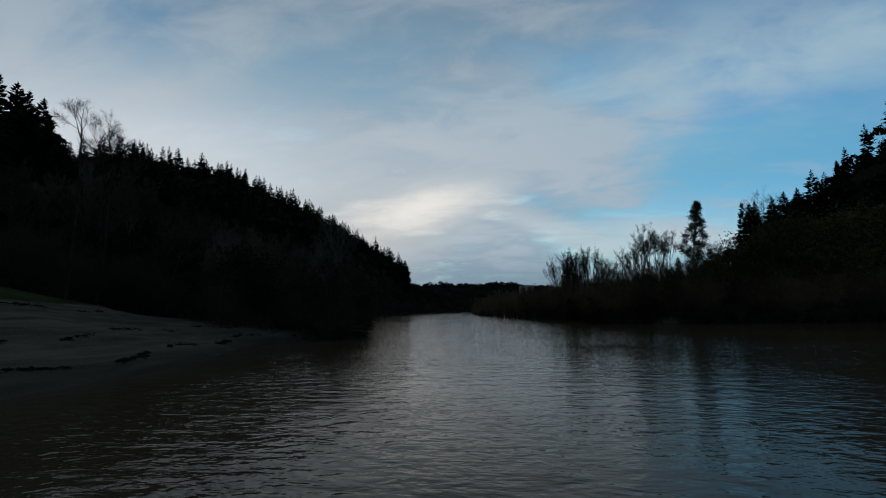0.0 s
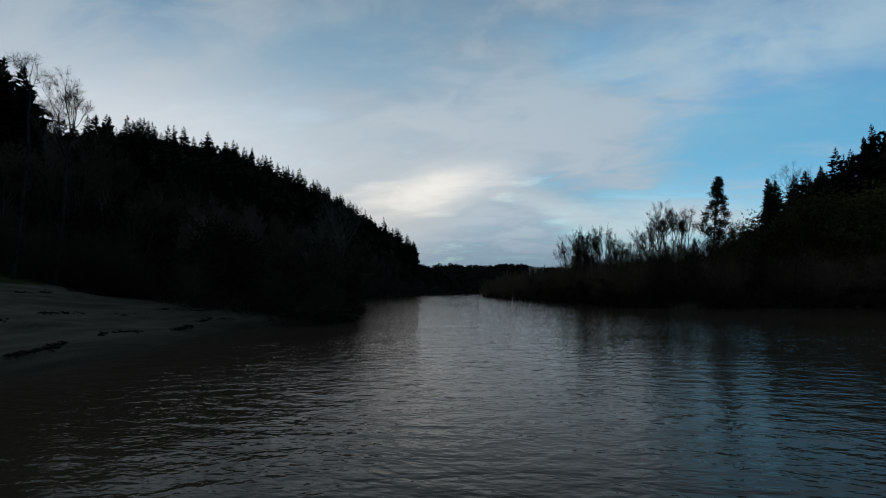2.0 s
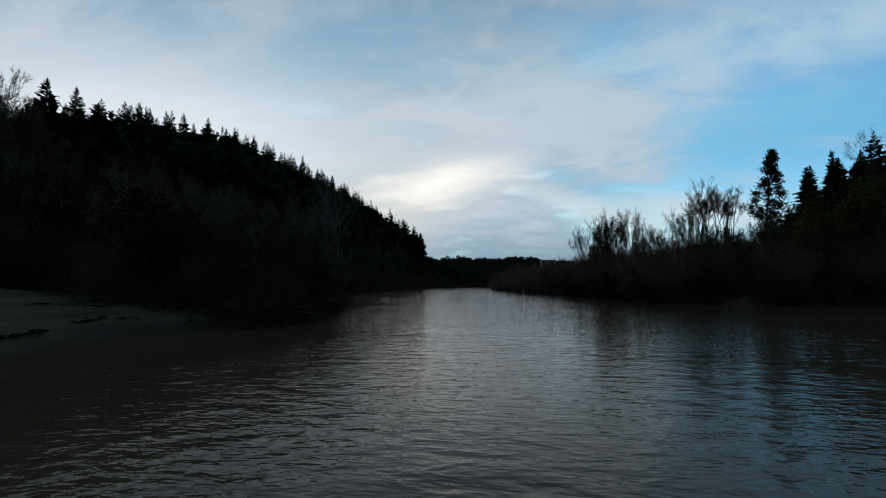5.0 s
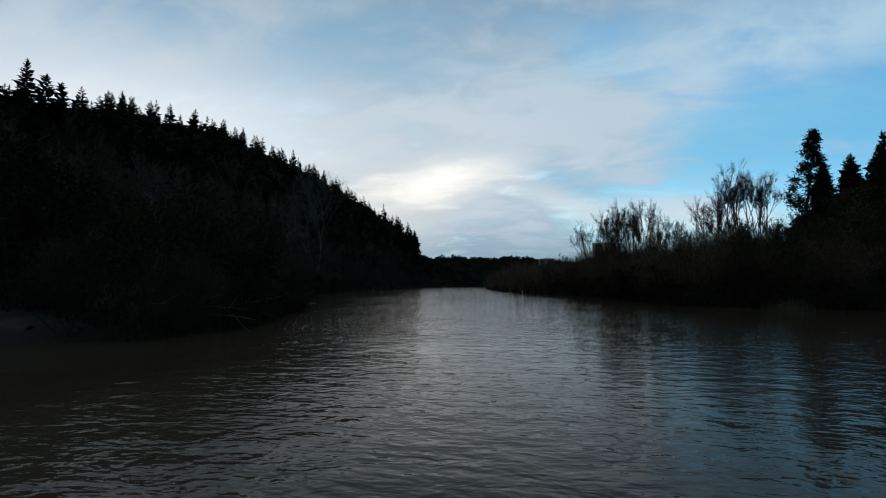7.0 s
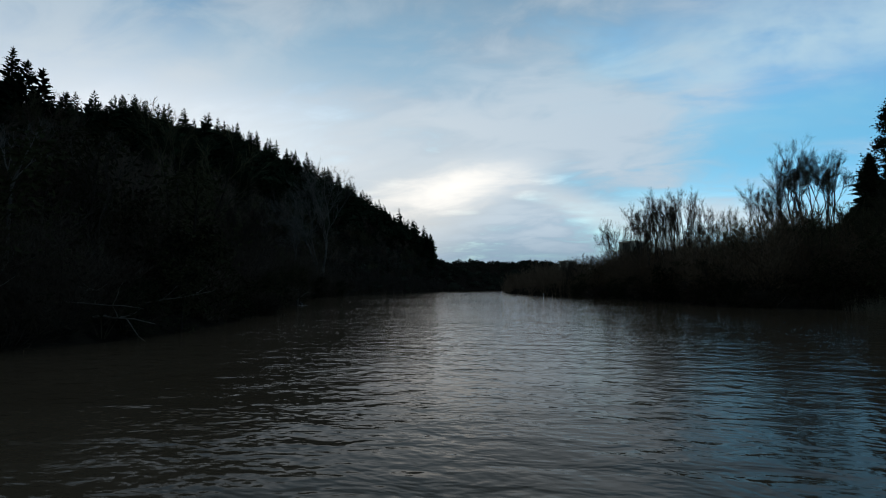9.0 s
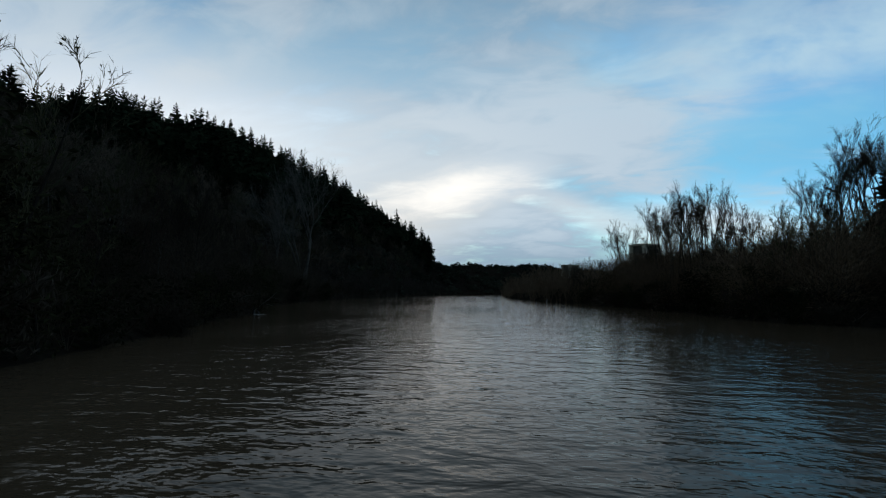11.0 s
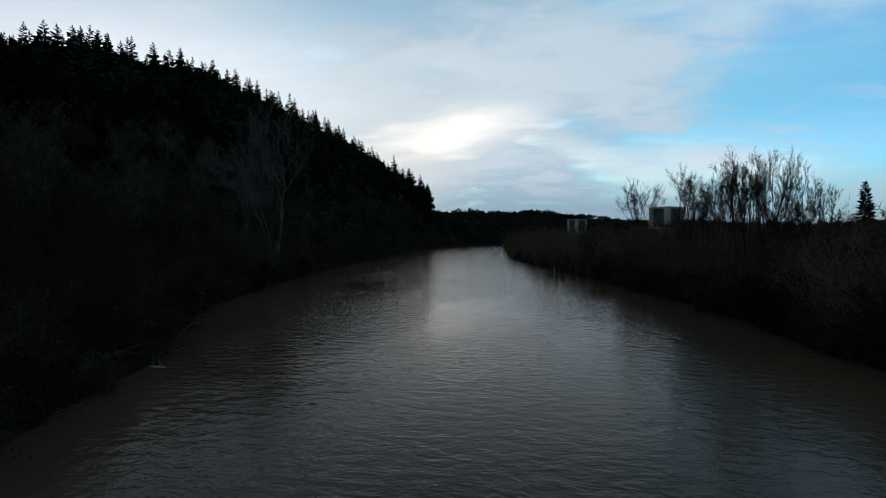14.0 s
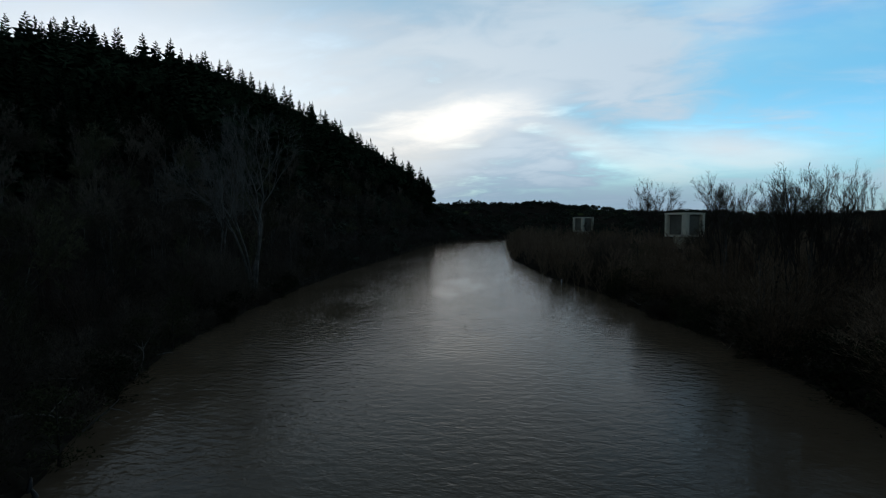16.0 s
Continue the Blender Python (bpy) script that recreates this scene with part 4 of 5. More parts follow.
# the thicket goes on over the flats
for _ in range(330):
    y = 112 + 240 * rng.random()
    x = bank_x(RIGHT_BANK[7:20], y) + rng.uniform(14, 30 + 0.2 * y)
    if math.hypot(x - 20, y - 207) > 9 and math.hypot(x - 2.5, y - 318) > 9:
        thicket(rng.choice(WILLOWS[:3] + THICKET + THICKET), x, y, rng.uniform(0.7, 1.2))


def standing(kind, x, y, top, lean=0.0, squeeze=1.0, tall=1.0):
    """Plants a tree so that its top reaches the given height over the water."""
    return put(kind, x, y, (top - ground_at(x, y)) / tall, 0.15, squeeze)


ALDER_TALL = {id(a): t for a, t in zip(ALDERS, (17, 19, 15, 18, 16))}
for x, y, top in ((14.5, 140, 19.8), (17.4, 140, 20.0), (12.7, 141, 18.2), (14.3, 143, 19.4), (15.8, 142, 19.4), (19.6, 141, 18.7), (11.6, 142.5, 16.4), (16.6, 146, 19.0), (13.4, 148, 17.0), (20.8, 146, 16.5), (23.2, 143, 15.6), (24.6, 144, 15.6),
                  (28.8, 122.2, 22.6), (28.4, 119.8, 21.0), (33.6, 124.4, 21.8), (31.2, 123, 21.0), (26, 120, 19.2), (24.3, 122.5, 17.6), (30.4, 120.5, 20.2), (22.6, 120, 15.8), (27.2, 121, 20.5), (30, 124.5, 21.4), (32.4, 121.5, 20.8), (25, 118.5, 17.8), (39.5, 117, 17), (42.5, 121, 18),
                  (14.4, 161, 21.4), (15.6, 162.5, 19.4), (13.2, 160, 18), (31, 138, 17), (36, 146, 17), (40, 128, 19)):
    kind = rng.choice(ALDERS)
    standing(kind, x, y, top, tall=ALDER_TALL[id(kind)])

# ---------------------------------------------------------------- single trees that stand out
def clumped_tree(seed, tall):
    """A tall narrow evergreen with ragged tufts and gaps."""
    own = random.Random(seed)
    wood, crown = Shape(own), Shape(own)
    trunk = bent(own, Vector((0, 0, -0.6)), Vector((0.02, 0, 1)), tall * 0.97 + 0.6, 9, 0.02, 0.05)
    wood.limb(trunk, [0.36 * (1 - 0.93 * k / 9) for k in range(10)], 7)
    for c in range(120):
        u = 0.25 + 0.74 * (c + own.random()) / 120
        p, d = along(trunk, u)
        wide = 3.1 * (1.0 - 0.88 * max(0, u - 0.5) / 0.5) * (0.55 + 0.45 * min(1, (u - 0.2) / 0.25))
        turn = own.uniform(0, 6.28)
        limb = bent(own, p, Vector((math.cos(turn), math.sin(turn), own.uniform(0.0, 0.7))), wide * own.uniform(0.45, 1.1), 3, 0.15, 0.05)
        wood.limb(limb, [0.07, 0.05, 0.03, 0.012], 3)
        for _ in range(78):
            off = Vector((own.gauss(0, 1), own.gauss(0, 1), own.gauss(0, 0.9)))
            crown.blade(limb[-1] + off * own.uniform(0.25, 0.55) * (0.55 + 0.16 * wide), own.uniform(0.12, 0.26))
    root = new("evergreen_tree")
    part_mesh("trunk", wood.mesh("trunk", BARK, True), root)
    part_mesh("crown", crown.mesh("crown", LEAF_DARK), root)
    return root


spire = tagged(clumped_tree(77, 26.3), "tall narrow evergreen with ragged tufts above the alders", "evergreen tree")
spire.matrix_basis = pose(36.7, 120.4, ground_at(36.7, 120.4) - 2.6, 0, 0, 40)

for x, y, top, seed, bark, haze, label in (
        (-60, 165, 36.5, 501, BARK_PALE, TWIG_PALE, "large pale leafless sycamore at the foot of the slope"),
        (-47.6, 52.7, 27.4, 502, BARK, TWIG, "leaning bare tree with a fanned crown behind the sand bar"),
        (-46.6, 47.5, 27.0, 503, BARK, TWIG, "tall thin bare tree with a small round head"),
        (14.9, 214.1, 25.2, 504, BARK, TWIG, "round-headed leafless tree beside the concrete house"),
        (45, 105.5, 27.0, 505, BARK, TWIG, "tall bare tree rising over the bank wood"),
        (-70, 170, 28.0, 506, BARK_PALE, TWIG_PALE, "pale leafless sycamore at the foot of the slope"),
        (-103.5, 132, 43.5, 509, BARK_PALE, TWIG_PALE, "pale bare tree standing among the conifers of the slope"),
        (-23.4, 60.4, 9.0, 510, BARK_PALE, TWIG_PALE, "slim pale leafless tree on the point below the sand bar"),
        (34, 236, 27.0, 507, BARK, TWIG, "slender leafless tree on the flats"),
        (37, 231, 24.0, 508, BARK, TWIG, "slender leafless tree on the flats")):
    high = top - ground_at(x, y)
    stems, trunk, depth, angle, width, sprays, splay, stout = {
        501: (4, 0.20, 6, 0.90, 0.022, 7, 15, 1.6), 506: (2, 0.24, 6, 1.0, 0.020, 5, 12, 1.4), 502: (1, 0.55, 6, 0.85, 0.014, 8, 6, 1.0), 503: (1, 0.72, 5, 0.95, 0.012, 8, 6, 0.7),
        504: (6, 0.15, 5, 0.62, 0.017, 9, 15, 1.0), 505: (1, 0.40, 6, 0.62, 0.013, 8, 6, 1.0), 510: (1, 0.45, 4, 0.8, 0.010, 5, 6, 0.9)}.get(seed, (2, 0.3, 5, 0.6, 0.015, 9, 7, 1.0))
    ob = tagged(forked_tree("bare_tree", seed, high, stems, trunk, depth, angle, 0.04, width, bark, haze, None, 0, sprays, splay, stout), label, "bare tree")
    ob.matrix_basis = pose(x, y, ground_at(x, y) - 0.15, 0, 0, seed * 37 % 360)

for k in range(11):
    x, y = rng.uniform(12.2, 21), rng.uniform(137, 153)
    kind = rng.choice(WILLOWS[:2] + THICKET[:2])
    plant(kind, x, y, (rng.uniform(9.5, 12.0) - ground_at(x, y)) / KIND_TALL[id(kind)], rng.uniform(0, 6.28))
for k in range(16):
    x, y = rng.uniform(19, 37), rng.uniform(110, 126)
    kind = WILLOWS[2 + k % 2]
    plant(kind, x, y, (rng.uniform(10, 13.5) - ground_at(x, y)) / KIND_TALL[id(kind)], rng.uniform(0, 6.28))
# shrubs on the tongue of land before the farther pump house, and at the feet of the sycamores
for k, (x, y, top) in enumerate(((1.6, 197, 11.0), (2.8, 201, 11.6), (0.7, 204, 10.4), (4.5, 198, 11.2), (-55.5, 150.5, 9.5), (-53.5, 147.5, 8), (-57.5, 149, 11), (-58.5, 152, 10), (-55.5, 153.8, 9), (-62, 158, 11), (-64, 160, 10))):
    plant(SHRUBS[k % 3], x, y, (top - ground_at(x, y)) / 7, rng.uniform(0, 6.28), 0.15, 0.8)
for k, (x, y, top) in enumerate(((-20.9, 58.6, 4.6), (-21.6, 60.0, 5.2), (-22.0, 57.9, 4.2), (-20.6, 60.6, 4.4))):
    plant(SHRUBS[k % 3], x, y, (top - ground_at(x, y)) / 7, 1.3 * k)
# bare willows half hiding the nearer pump house
for k, (x, y, top) in enumerate(((13.2, 170, 12.6), (15.2, 172, 13.4), (11.2, 176, 11.6), (17, 178, 13), (14.5, 184, 12.2))):
    plant(WILLOWS[(0, 1, 4)[k % 3]], x, y, (top - ground_at(x, y)) / (12, 10, 11)[k % 3], 1.7 * k)
for k, (x, y, top) in enumerate(((15.9, 169.5, 13.0), (16.6, 174, 13.4), (18.2, 168, 12.8), (15.6, 177, 12.2), (20, 173, 12.8), (18.4, 180, 13.0))):
    plant(THICKET[k % 3], x, y, (top - ground_at(x, y)) / 7, 2.1 * k, 0.15, 0.7)
for k in range(10):
    x, y = 7.5 + 0.9 * k, 167 + 2.5 * (k % 3)
    plant(THICKET[k % 3], x, y, (11.2 - ground_at(x, y)) / 7, 1.9 * k, 0.15, 0.8)
# conifers told apart on the skyline
for x, y, top, k in ((-91.3, 102.6, 42.3, 0), (-97.3, 120.2, 44, 4), (-98, 92, 49, 0), (-94, 82.5, 48, 2), (-89, 80.5, 45, 0), (-83, 79, 38, 1), (-100, 84, 51, 5), (-77.7, 76.1, 34.5, 4), (-72, 73, 29, 4), (-112.5, 129.2, 52.2, 5), (-93.5, 120, 42.0, 4), (-133, 528, 59.5, 4), (-116, 515, 53.5, 1), (-121, 521, 55, 4),
                     (110, 264, 52.7, 1), (98, 240, 47.2, 4), (107, 240, 50.0, 0), (153, 328, 69.6, 1), (48, 121, 26.0, 4), (55.5, 197, 21.0, 4), (139, 244, 66, 3), (146, 262, 70, 2), (128, 262, 58, 0)):
    base = ground_at(x, y)
    ob = plant(FIRS[k], x, y, (top - base) / FIR_TALL[k], rng.uniform(0, 6.28), 0.2)
    if 0 < x < 50:
        ob.scale.x, ob.scale.y = 0.62 * ob.scale.x, 0.62 * ob.scale.y
    if x > 0:
        tagged(ob, "dark conifer standing in the bank wood", group="conifers of the flats")
for k, (x, y, top) in enumerate(((37.5, 111, 13.5), (40.5, 113, 15.5), (45, 112, 17.5), (49.5, 115, 19.5), (54, 114, 21.5), (59, 113, 22.5), (65, 116, 23.5), (71, 116, 24), (79, 118, 25), (56.5, 121, 22.5), (63, 124, 25),
                                (74, 126, 26), (87, 120, 26), (44, 118, 16.5), (92, 112, 23), (51, 126, 20), (84, 130, 27), (96, 126, 27))):
    standing(GREENS[k % 3], x, y, top, tall=14.0)
for k in range(26):
    x = rng.uniform(36, 92)
    put(rng.choice(THICKET + SHRUBS), x, rng.uniform(105, 128), rng.uniform(0.9, 1.5))
for x, y, s in ((29, 158, 1.0), (32, 156, 0.8), (26, 170, 0.9)):
    put(BUSHES[1], x, y, s)


# ---------------------------------------------------------------- concrete pump houses on the flats
def pump_house(x, y, top, wide, deep, tall, turn):
    """A square concrete room with a framed louvre in each side, on a round shaft."""
    base = ground_at(x, y)
    root = tagged(new("pump_house"), "pale concrete pump house with dark louvred sides", "pump house", "pump houses on the flats")
    root.matrix_basis = pose(x, y, base, 0, 0, turn)
    floor_z, roof_z = top - tall - base, top - base
    w, d = wide / 2, deep / 2
    bm = bmesh.new()
    bmesh.ops.create_cone(bm, cap_ends=True, segments=32, radius1=w * 0.86, radius2=w * 0.86, depth=floor_z + 1.0, matrix=Matrix.Translation((0, 0, (floor_z - 1.0) / 2)))
    part("shaft", bm, CONCRETE, root)
    bm = bmesh.new()
    box(bm, -w - 0.25, -d - 0.25, floor_z, w + 0.25, d + 0.25, floor_z + 0.45, 0.04)
    part("floor_slab", bm, CONCRETE, root)
    bm = bmesh.new()
    box(bm, -w - 0.35, -d - 0.35, roof_z - 0.45, w + 0.35, d + 0.35, roof_z, 0.05)
    part("roof_slab", bm, CONCRETE, root)
    for sx in (-1, 1):
        for sy in (-1, 1):
            bm = bmesh.new()
            box(bm, sx * w - 0.55, sy * d - 0.55, floor_z + 0.45, sx * w + 0.0 if sx > 0 else sx * w + 0.55, sy * d + 0.55 if sy < 0 else sy * d, roof_z - 0.45, 0.03)
            part("corner_pier", bm, CONCRETE, root)
    for side in range(4):
        span = (w if side % 2 == 0 else d) - 0.56
        away = (d if side % 2 == 0 else w) - 0.3
        face = Matrix.Rotation(side * math.pi / 2, 4, "Z")
        bm = bmesh.new()
        box(bm, -span, -away + 0.12, floor_z + 0.45, span, -away + 0.2, roof_z - 0.45)
        bm.transform(face)
        screen = part("louvre", bm, STEEL, root, "dark metal louvre")
        rows = 14
        for r in range(rows):
            z = floor_z + 0.6 + (roof_z - floor_z - 1.2) * r / (rows - 1)
            bm = bmesh.new()
            box(bm, -span + 0.05, -away, z - 0.09, span - 0.05, -away + 0.1, z + 0.03)
            bm.transform(face)
            part("slat", bm, STEEL, screen)
    return root


for x, y in ((18.9, 206), (2.6, 318)):
    for k in range(9):
        turn = rng.uniform(2.6, 5.8)
        a, b = x + 5.2 * math.cos(turn), y + 5.2 * math.sin(turn)
        thing = plant(THICKET[k % 3], a, b, (11.9 - ground_at(a, b)) / 7 * rng.uniform(0.92, 1.02), turn)
for k, (x, y, top) in enumerate(((22.3, 201.5, 15.2), (23.6, 202.8, 14.8), (6.2, 314, 15.5))):
    plant(WILLOWS[(0, 4)[k % 2]], x, y, (top - ground_at(x, y)) / (12, 11)[k % 2], 1.9 * k)
pump_house(18.9, 206, 15.9, 5.1, 5.1, 5.2, 36)
pump_house(2.6, 318, 16.3, 5.6, 5.6, 6.2, 40)


def farm_house(x, y, turn):
    base = ground_at(x, y)
    root = tagged(new("house"), "small house with a pale pitched roof beyond the trees", "house")
    root.matrix_basis = pose(x, y, base, 0, 0, turn)
    bm = bmesh.new()
    box(bm, -5, -4, -0.5, 5, 4, 4.6, 0.02)
    part("wall", bm, PAINT, root)
    for side in (-1, 1):
        bm = bmesh.new()
        a = [bm.verts.new(p) for p in ((-5.5, side * 4.6, 4.3), (5.5, side * 4.6, 4.3), (5.5, 0, 6.8), (-5.5, 0, 6.8))]
        top = bm.faces.new(a)
        grown = bmesh.ops.extrude_face_region(bm, geom=[top])
        bmesh.ops.translate(bm, verts=[v for v in grown["geom"] if isinstance(v, bmesh.types.BMVert)], vec=(0, 0, 0.22))
        bmesh.ops.recalc_face_normals(bm, faces=bm.faces)
        part("roof", bm, ROOFING, root)
    for k in (-2.6, 2.6):
        bm = bmesh.new()
        box(bm, k - 0.7, -4.06, 1.4, k + 0.7, -3.98, 2.9, 0.02)
        part("window", bm, STEEL, root)


farm_house(123, 353, 20)
for k in range(9):
    plant(THICKET[k % 3], 84 + 2.2 * k, 289 + 3 * (k % 3), 1.25 + 0.1 * (k % 4), 1.1 * k)


# ---------------------------------------------------------------- driftwood and small things at the water's edge
def driftwood(x, y, z, length, turn, tilt, seed, thick=0.09, forks=3, label="bleached dead branch lying on the bank", material=DRIFT):
    own = random.Random(seed)
    shape = Shape(own)
    stem = bent(own, Vector((0, 0, 0)), Vector((math.cos(radians(tilt)), 0, math.sin(radians(tilt)))), length, 6, 0.10, 0.0)
    shape.limb(stem, [thick * (1 - 0.8 * k / 6) for k in range(7)], 6)
    for _ in range(forks):
        p, d = along(stem, own.uniform(0.2, 0.85))
        fork = bent(own, p, aside(own, d, 45), length * own.uniform(0.25, 0.5), 4, 0.14, 0.02)
        shape.limb(fork, [thick * 0.5 * (1 - 0.8 * k / 4) for k in range(5)], 5)
    ob = tagged(new("dead_branch", shape.mesh("dead_branch", material, True)), label, "dead branch", "driftwood")
    ob.matrix_basis = pose(x, y, z, 0, 0, turn)
    return ob


def resting(x, y, lift=0.05):
    return max(0.0, ground_at(x, y)) + lift


# the tangle on the point below the sand bar
for x, y, length, turn, tilt, seed in ((-23.5, 58.5, 3.6, -12, 10, 1), (-24.2, 59.0, 3.0, 60, 42, 2), (-22.4, 58.2, 2.6, 170, 28, 3), (-22.0, 60.5, 4.2, 8, -4, 4), (-20.8, 62.0, 3.0, 3, 2, 5),
                                       (-24.6, 57.6, 2.2, 95, 55, 6), (-23.0, 59.6, 2.4, 40, 64, 7), (-21.5, 65.0, 3.2, 12, 6, 8), (-25.2, 58.8, 2.8, 130, 20, 9), (-22.8, 63.0, 3.6, -25, 8, 10)):
    driftwood(x, y, resting(x, y, 0.35), length, turn, tilt, seed, 0.032 + 0.007 * (seed % 3), 1 + seed % 3)
# forked limb on the other bank
driftwood(13.9, 134.3, resting(13.9, 134.3, 0.1), 3.4, 78, 34, 31, 0.10, 4, "forked bleached limb leaning at the water's edge")
driftwood(12.2, 146.5, resting(12.2, 146.5, 0.1), 2.0, 110, 50, 32, 0.07, 2)
driftwood(-40.5, 108.0, resting(-40.5, 108.0, 0.1), 4.0, 30, 6, 33, 0.10, 2)
driftwood(-38.0, 110.5, resting(-38.0, 110.5, 0.1), 3.0, 20, 30, 34, 0.07, 3)
driftwood(-44.5, 122.0, resting(-44.5, 122.0, 0.1), 3.4, 50, 48, 35, 0.07, 3)
for k in range(16):
    y = rng.uniform(70, 190)
    x = bank_x(LEFT_BANK[:22], y) - rng.uniform(0.5, 3)
    driftwood(x, y, resting(x, y), rng.uniform(1.5, 3.5), rng.uniform(0, 360), rng.uniform(0, 45), 40 + k, rng.uniform(0.04, 0.07), rng.randrange(1, 4), "dark dead branch lying on the bank", BARK_PALE)
for k in range(12):
    y = rng.uniform(108, 185)
    x = bank_x(RIGHT_BANK[7:20], y) + rng.uniform(0.4, 3)
    driftwood(x, y, resting(x, y), rng.uniform(1.5, 4), rng.uniform(0, 360), rng.uniform(0, 45), 60 + k, rng.uniform(0.04, 0.08), rng.randrange(1, 4))


def snag():
    """Two stubs of a sunken tree, with the current breaking white against it."""
    root = tagged(new("sunken_snag"), "two dark wet stubs of a sunken tree in the river", "snag")
    root.matrix_basis = pose(-33.3, 103.4, 0)
    own = random.Random(3)
    for x, y, high, lean in ((-0.45, 0.1, 0.75, -24), (0.45, 0.0, 0.55, -16)):
        shape = Shape(own)
        shape.limb(bent(own, Vector((x, y, -0.8)), Vector((math.sin(radians(lean)), 0.1, 1)), high + 0.8, 5, 0.08), [0.20, 0.19, 0.17, 0.15, 0.12, 0.07], 7)
        part_mesh("stub", shape.mesh("stub", WET_WOOD, True), root)
    bm = bmesh.new()
    bmesh.ops.create_icosphere(bm, subdivisions=3, radius=1.0, matrix=Matrix.LocRotScale((0.35, -0.45, -0.03), None, (0.7, 0.28, 0.06)))
    for v in bm.verts:
        v.co.z += 0.05 * noise.noise(v.co * 5.0)
        v.co.x += 0.2 * noise.noise(v.co * 3.0 + Vector((3, 1, 2)))
    part("foam", bm, FOAM, root, "low white foam on the water")


snag()


# plain post built for a small white upright shape of unclear kind
def stake():
    bm = bmesh.new()
    bmesh.ops.create_cone(bm, cap_ends=True, segments=10, radius1=0.13, radius2=0.11, depth=1.2, matrix=Matrix.Translation((0, 0, 0.1)))
    bmesh.ops.bevel(bm, geom=[e for e in bm.edges if all(v.co.z > 0.6 for v in e.verts)], offset=0.03, segments=2, affect="EDGES")
    me = bpy.data.meshes.new("stake")
    bm.to_mesh(me)
    bm.free()
    me.materials.append(PAINT)
    ob = tagged(new("stake", me), "short white upright shape standing in the shallow water", "stake")
    ob.matrix_basis = pose(-7.1, 207.0, 0, 4, 6, 0)


stake()


# ---------------------------------------------------------------- undergrowth, reeds, grass and wrack
def undergrowth():
    own = random.Random(21)
    twigs, leaves = Shape(own), Shape(own)
    spots2 = []
    for _ in range(1500):
        y = 56 + 190 * own.random() ** 1.3
        spots2.append((bank_x(LEFT_BANK[:22], y) - own.uniform(0.2, 16) , y))
    for _ in range(1300):
        y = 102 + 120 * own.random() ** 1.2
        spots2.append((bank_x(RIGHT_BANK[7:20], y) + own.uniform(0.2, 14), y))
    for _ in range(500):
        x = own.uniform(20, 84)
        spots2.append((x, float(np.interp(x, [13, 22, 33, 48, 66, 84], [118, 106, 103, 102, 107, 98])) + own.uniform(0.2, 9)))
    arr = np.array(spots2)
    z = ground_height(arr[:, 0], arr[:, 1])
    dist, _ = river_distance(arr[:, 0], arr[:, 1])
    for (x, y), h, d in zip(spots2, z, dist):
        if d < 0.1:
            continue
        foot = Vector((x, y, h - 0.1))
        for _ in range(9):
            tip = foot + Vector((own.gauss(0, 0.9), own.gauss(0, 0.9), own.uniform(0.5, 2.3)))
            twigs.twig(foot, tip, 0.022)
            q = foot.lerp(tip, 0.55)
            twigs.twig(q, q + Vector((own.gauss(0, 0.5), own.gauss(0, 0.5), own.uniform(-0.2, 0.6))), 0.014)
        for _ in range(10):
            leaves.blade(foot + Vector((own.gauss(0, 0.7), own.gauss(0, 0.7), own.uniform(0.2, 1.6))), own.uniform(0.10, 0.24))
    tagged(new("brush", twigs.mesh("brush", DRY)), "tangled dry brush along both banks", "brush", kind="stuff")
    tagged(new("brambles", leaves.mesh("brambles", LEAF_DARK)), "low dark brambles along both banks", "brambles", kind="stuff")


def reeds():
    own = random.Random(22)
    shape = Shape(own)
    for _ in range(420):
        x, y = 27 + own.gauss(0, 1.3), 103.6 + own.gauss(0, 0.35)
        foot = Vector((x, y, ground_at(x, y) - 0.1))
        shape.spike(foot, foot + Vector((own.gauss(0, 0.3), own.gauss(0, 0.3), own.uniform(0.9, 2.2))), 0.03)
    tagged(new("reeds", shape.mesh("reeds", REED)), "clump of pale dry reeds at the water", "reeds", kind="stuff")


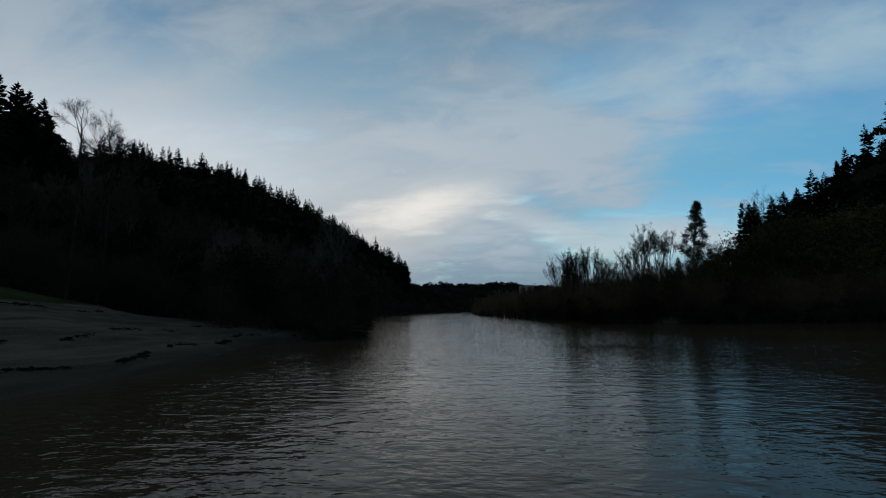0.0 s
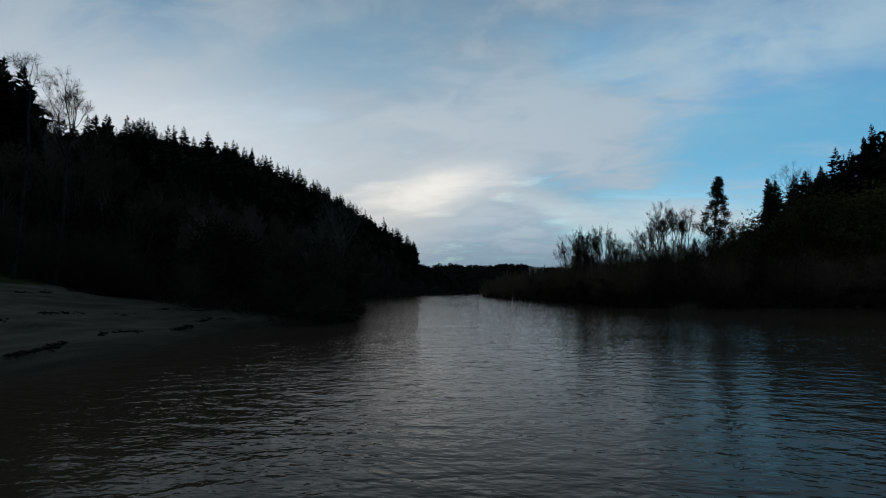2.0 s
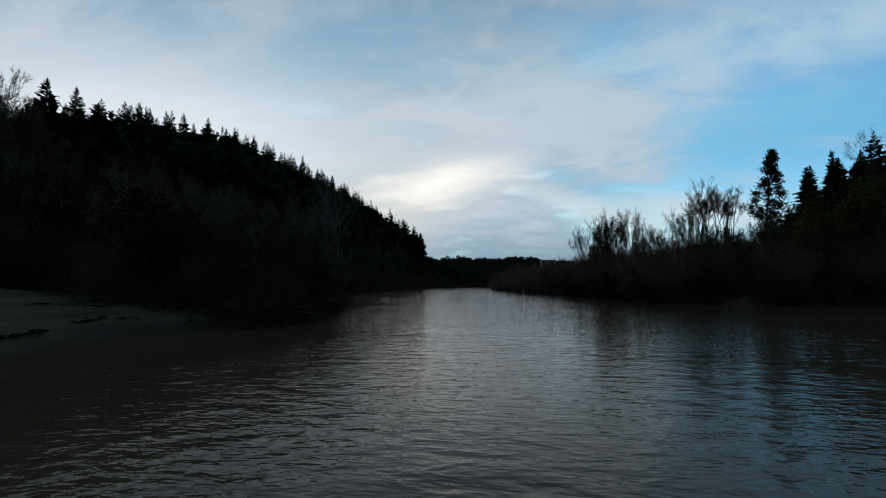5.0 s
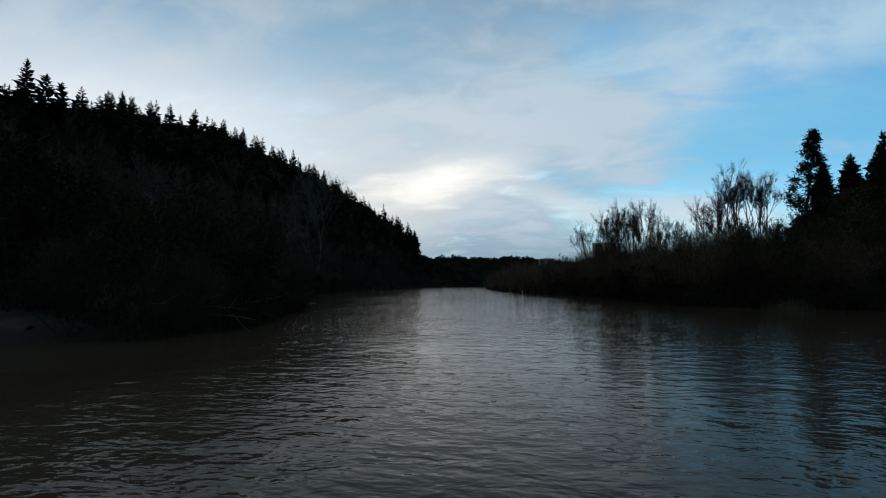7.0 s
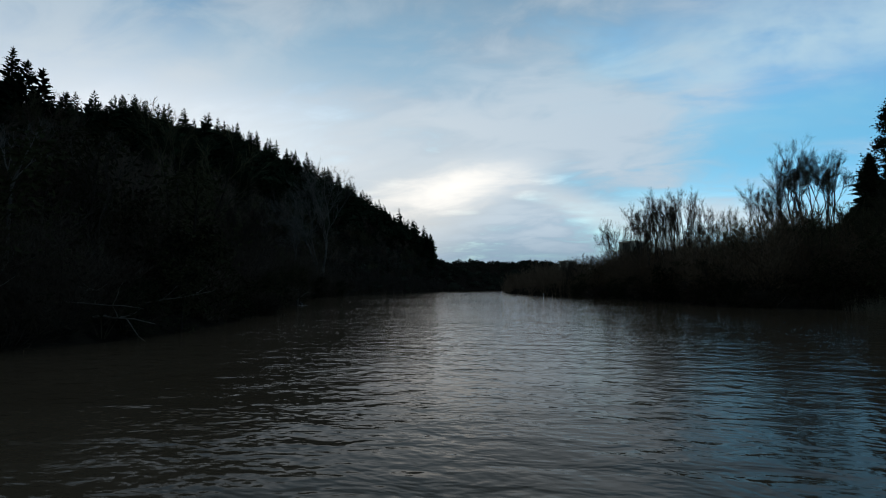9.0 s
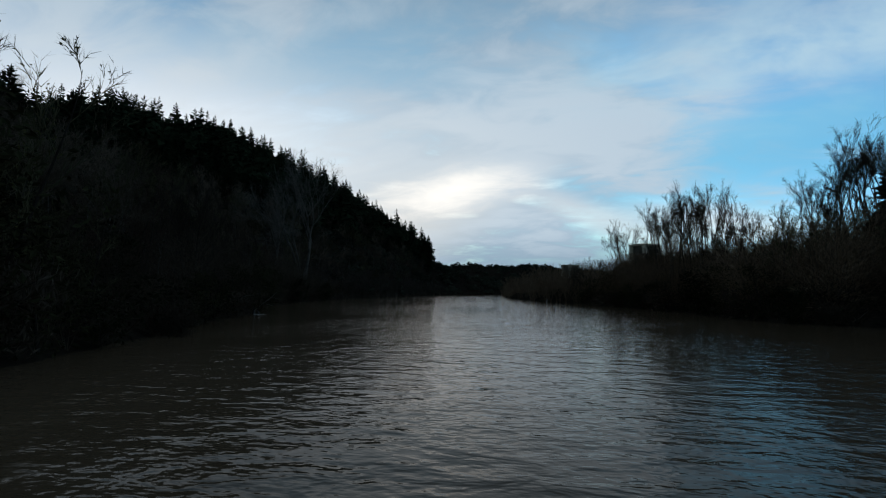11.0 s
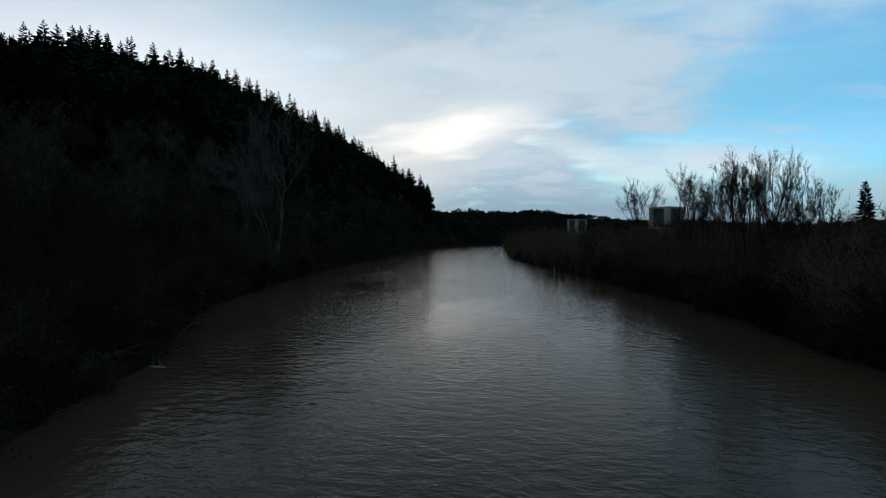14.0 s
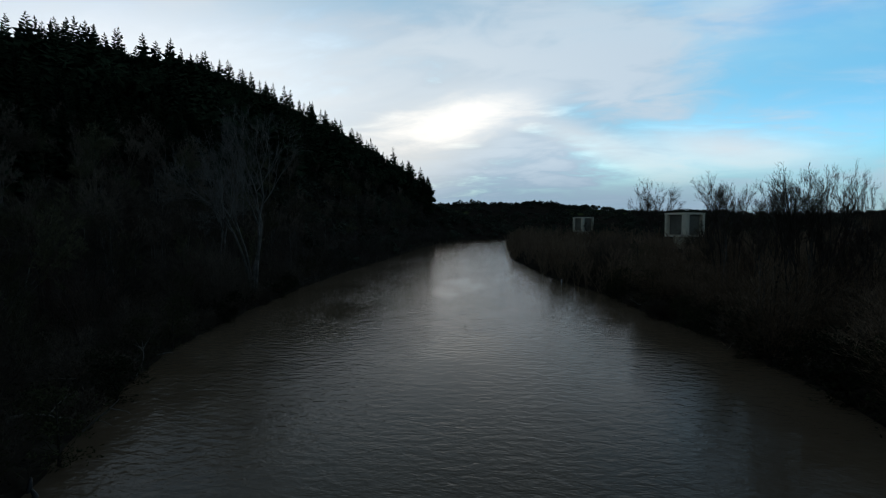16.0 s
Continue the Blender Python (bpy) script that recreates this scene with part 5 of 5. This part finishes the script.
def bar_cover():
    own = random.Random(23)
    blades, wrack = Shape(own), Shape(own)
    for _ in range(9000):
        y = own.uniform(16, 66)
        x = bank_x(LEFT_BANK[:12], y) - own.uniform(21, 44)
        h = ground_at(x, y) if _ % 3 == 0 else h0
        h0 = h
        if _ % 3:
            x, y = x0 + own.gauss(0, 0.25), y0 + own.gauss(0, 0.25)
        x0, y0 = x, y
        foot = Vector((x, y, h - 0.05))
        blades.twig(foot, foot + Vector((own.gauss(0, 0.09), own.gauss(0, 0.09), own.uniform(0.12, 0.4))), 0.012)
    tagged(new("grass", blades.mesh("grass", GRASS)), "short green grass on top of the sand bar", "grass", kind="stuff")
    # wrack lines left by falling water
    for line, count in ((2.0, 420), (7.5, 300), (15.0, 420)):
        for _ in range(count):
            y = own.uniform(18, 57)
            x = bank_x(LEFT_BANK[:12], y) - line - 0.9 * math.sin(y * 0.35 + line) - own.gauss(0, 0.16)
            if math.sin(y * 0.8 + 2 * line) < -0.25:
                continue
            foot = Vector((x, y, ground_at(x, y) + 0.02))
            way2 = Vector((own.gauss(0, 0.5), own.gauss(0, 1), own.gauss(0, 0.08))).normalized()
            size = own.uniform(0.06, 0.32)
            wrack.limb([foot - way2 * size, foot + Vector((0, 0, 0.04)), foot + way2 * size], [0.03, own.uniform(0.02, 0.06), 0.015], 5)
    tagged(new("wrack", wrack.mesh("wrack", CLOD)), "dark lines of twigs and mud left on the sand", "wrack", kind="stuff")


def far_thicket():
    own = random.Random(31)
    shapes = []
    for kind in FAR_WILLOWS:
        verts, faces, count = [], [], 0
        for ob in kind.children:
            v = np.array([tuple(p.co) for p in ob.data.vertices])
            faces += [tuple(i + count for i in t) for p in ob.data.polygons for t in ((p.vertices[0], p.vertices[j], p.vertices[j + 1]) for j in range(1, len(p.vertices) - 1))]
            verts.append(v)
            count += len(v)
        shapes.append((np.concatenate(verts), np.array(faces)))
    for _ in range(90):
        y = own.uniform(215, 470)
        beyond.append((bank_x(LEFT_BANK[:22], y) - own.uniform(0.5, 9), y, own.uniform(0.4, 0.7)))
        y = own.uniform(215, 460)
        beyond.append((bank_x(RIGHT_BANK[7:20], y) + own.uniform(0.5, 9), y, own.uniform(0.4, 0.65)))
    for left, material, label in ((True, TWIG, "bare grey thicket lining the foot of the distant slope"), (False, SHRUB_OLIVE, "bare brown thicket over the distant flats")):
        pieces = []
        for x, y, s in beyond:
            if (x < -55) == left:
                v, f = shapes[own.randrange(3)]
                pieces.append((v, f, np.array(Matrix.LocRotScale((x, y, ground_at(x, y) - 0.2), Euler((0, 0, own.uniform(0, 6.28))), (s * 1.2, s * 1.2, s)))))
        tagged(new("thicket", joined("thicket", pieces, material)), label, "thicket", kind="stuff")


far_thicket()
undergrowth()
reeds()
bar_cover()
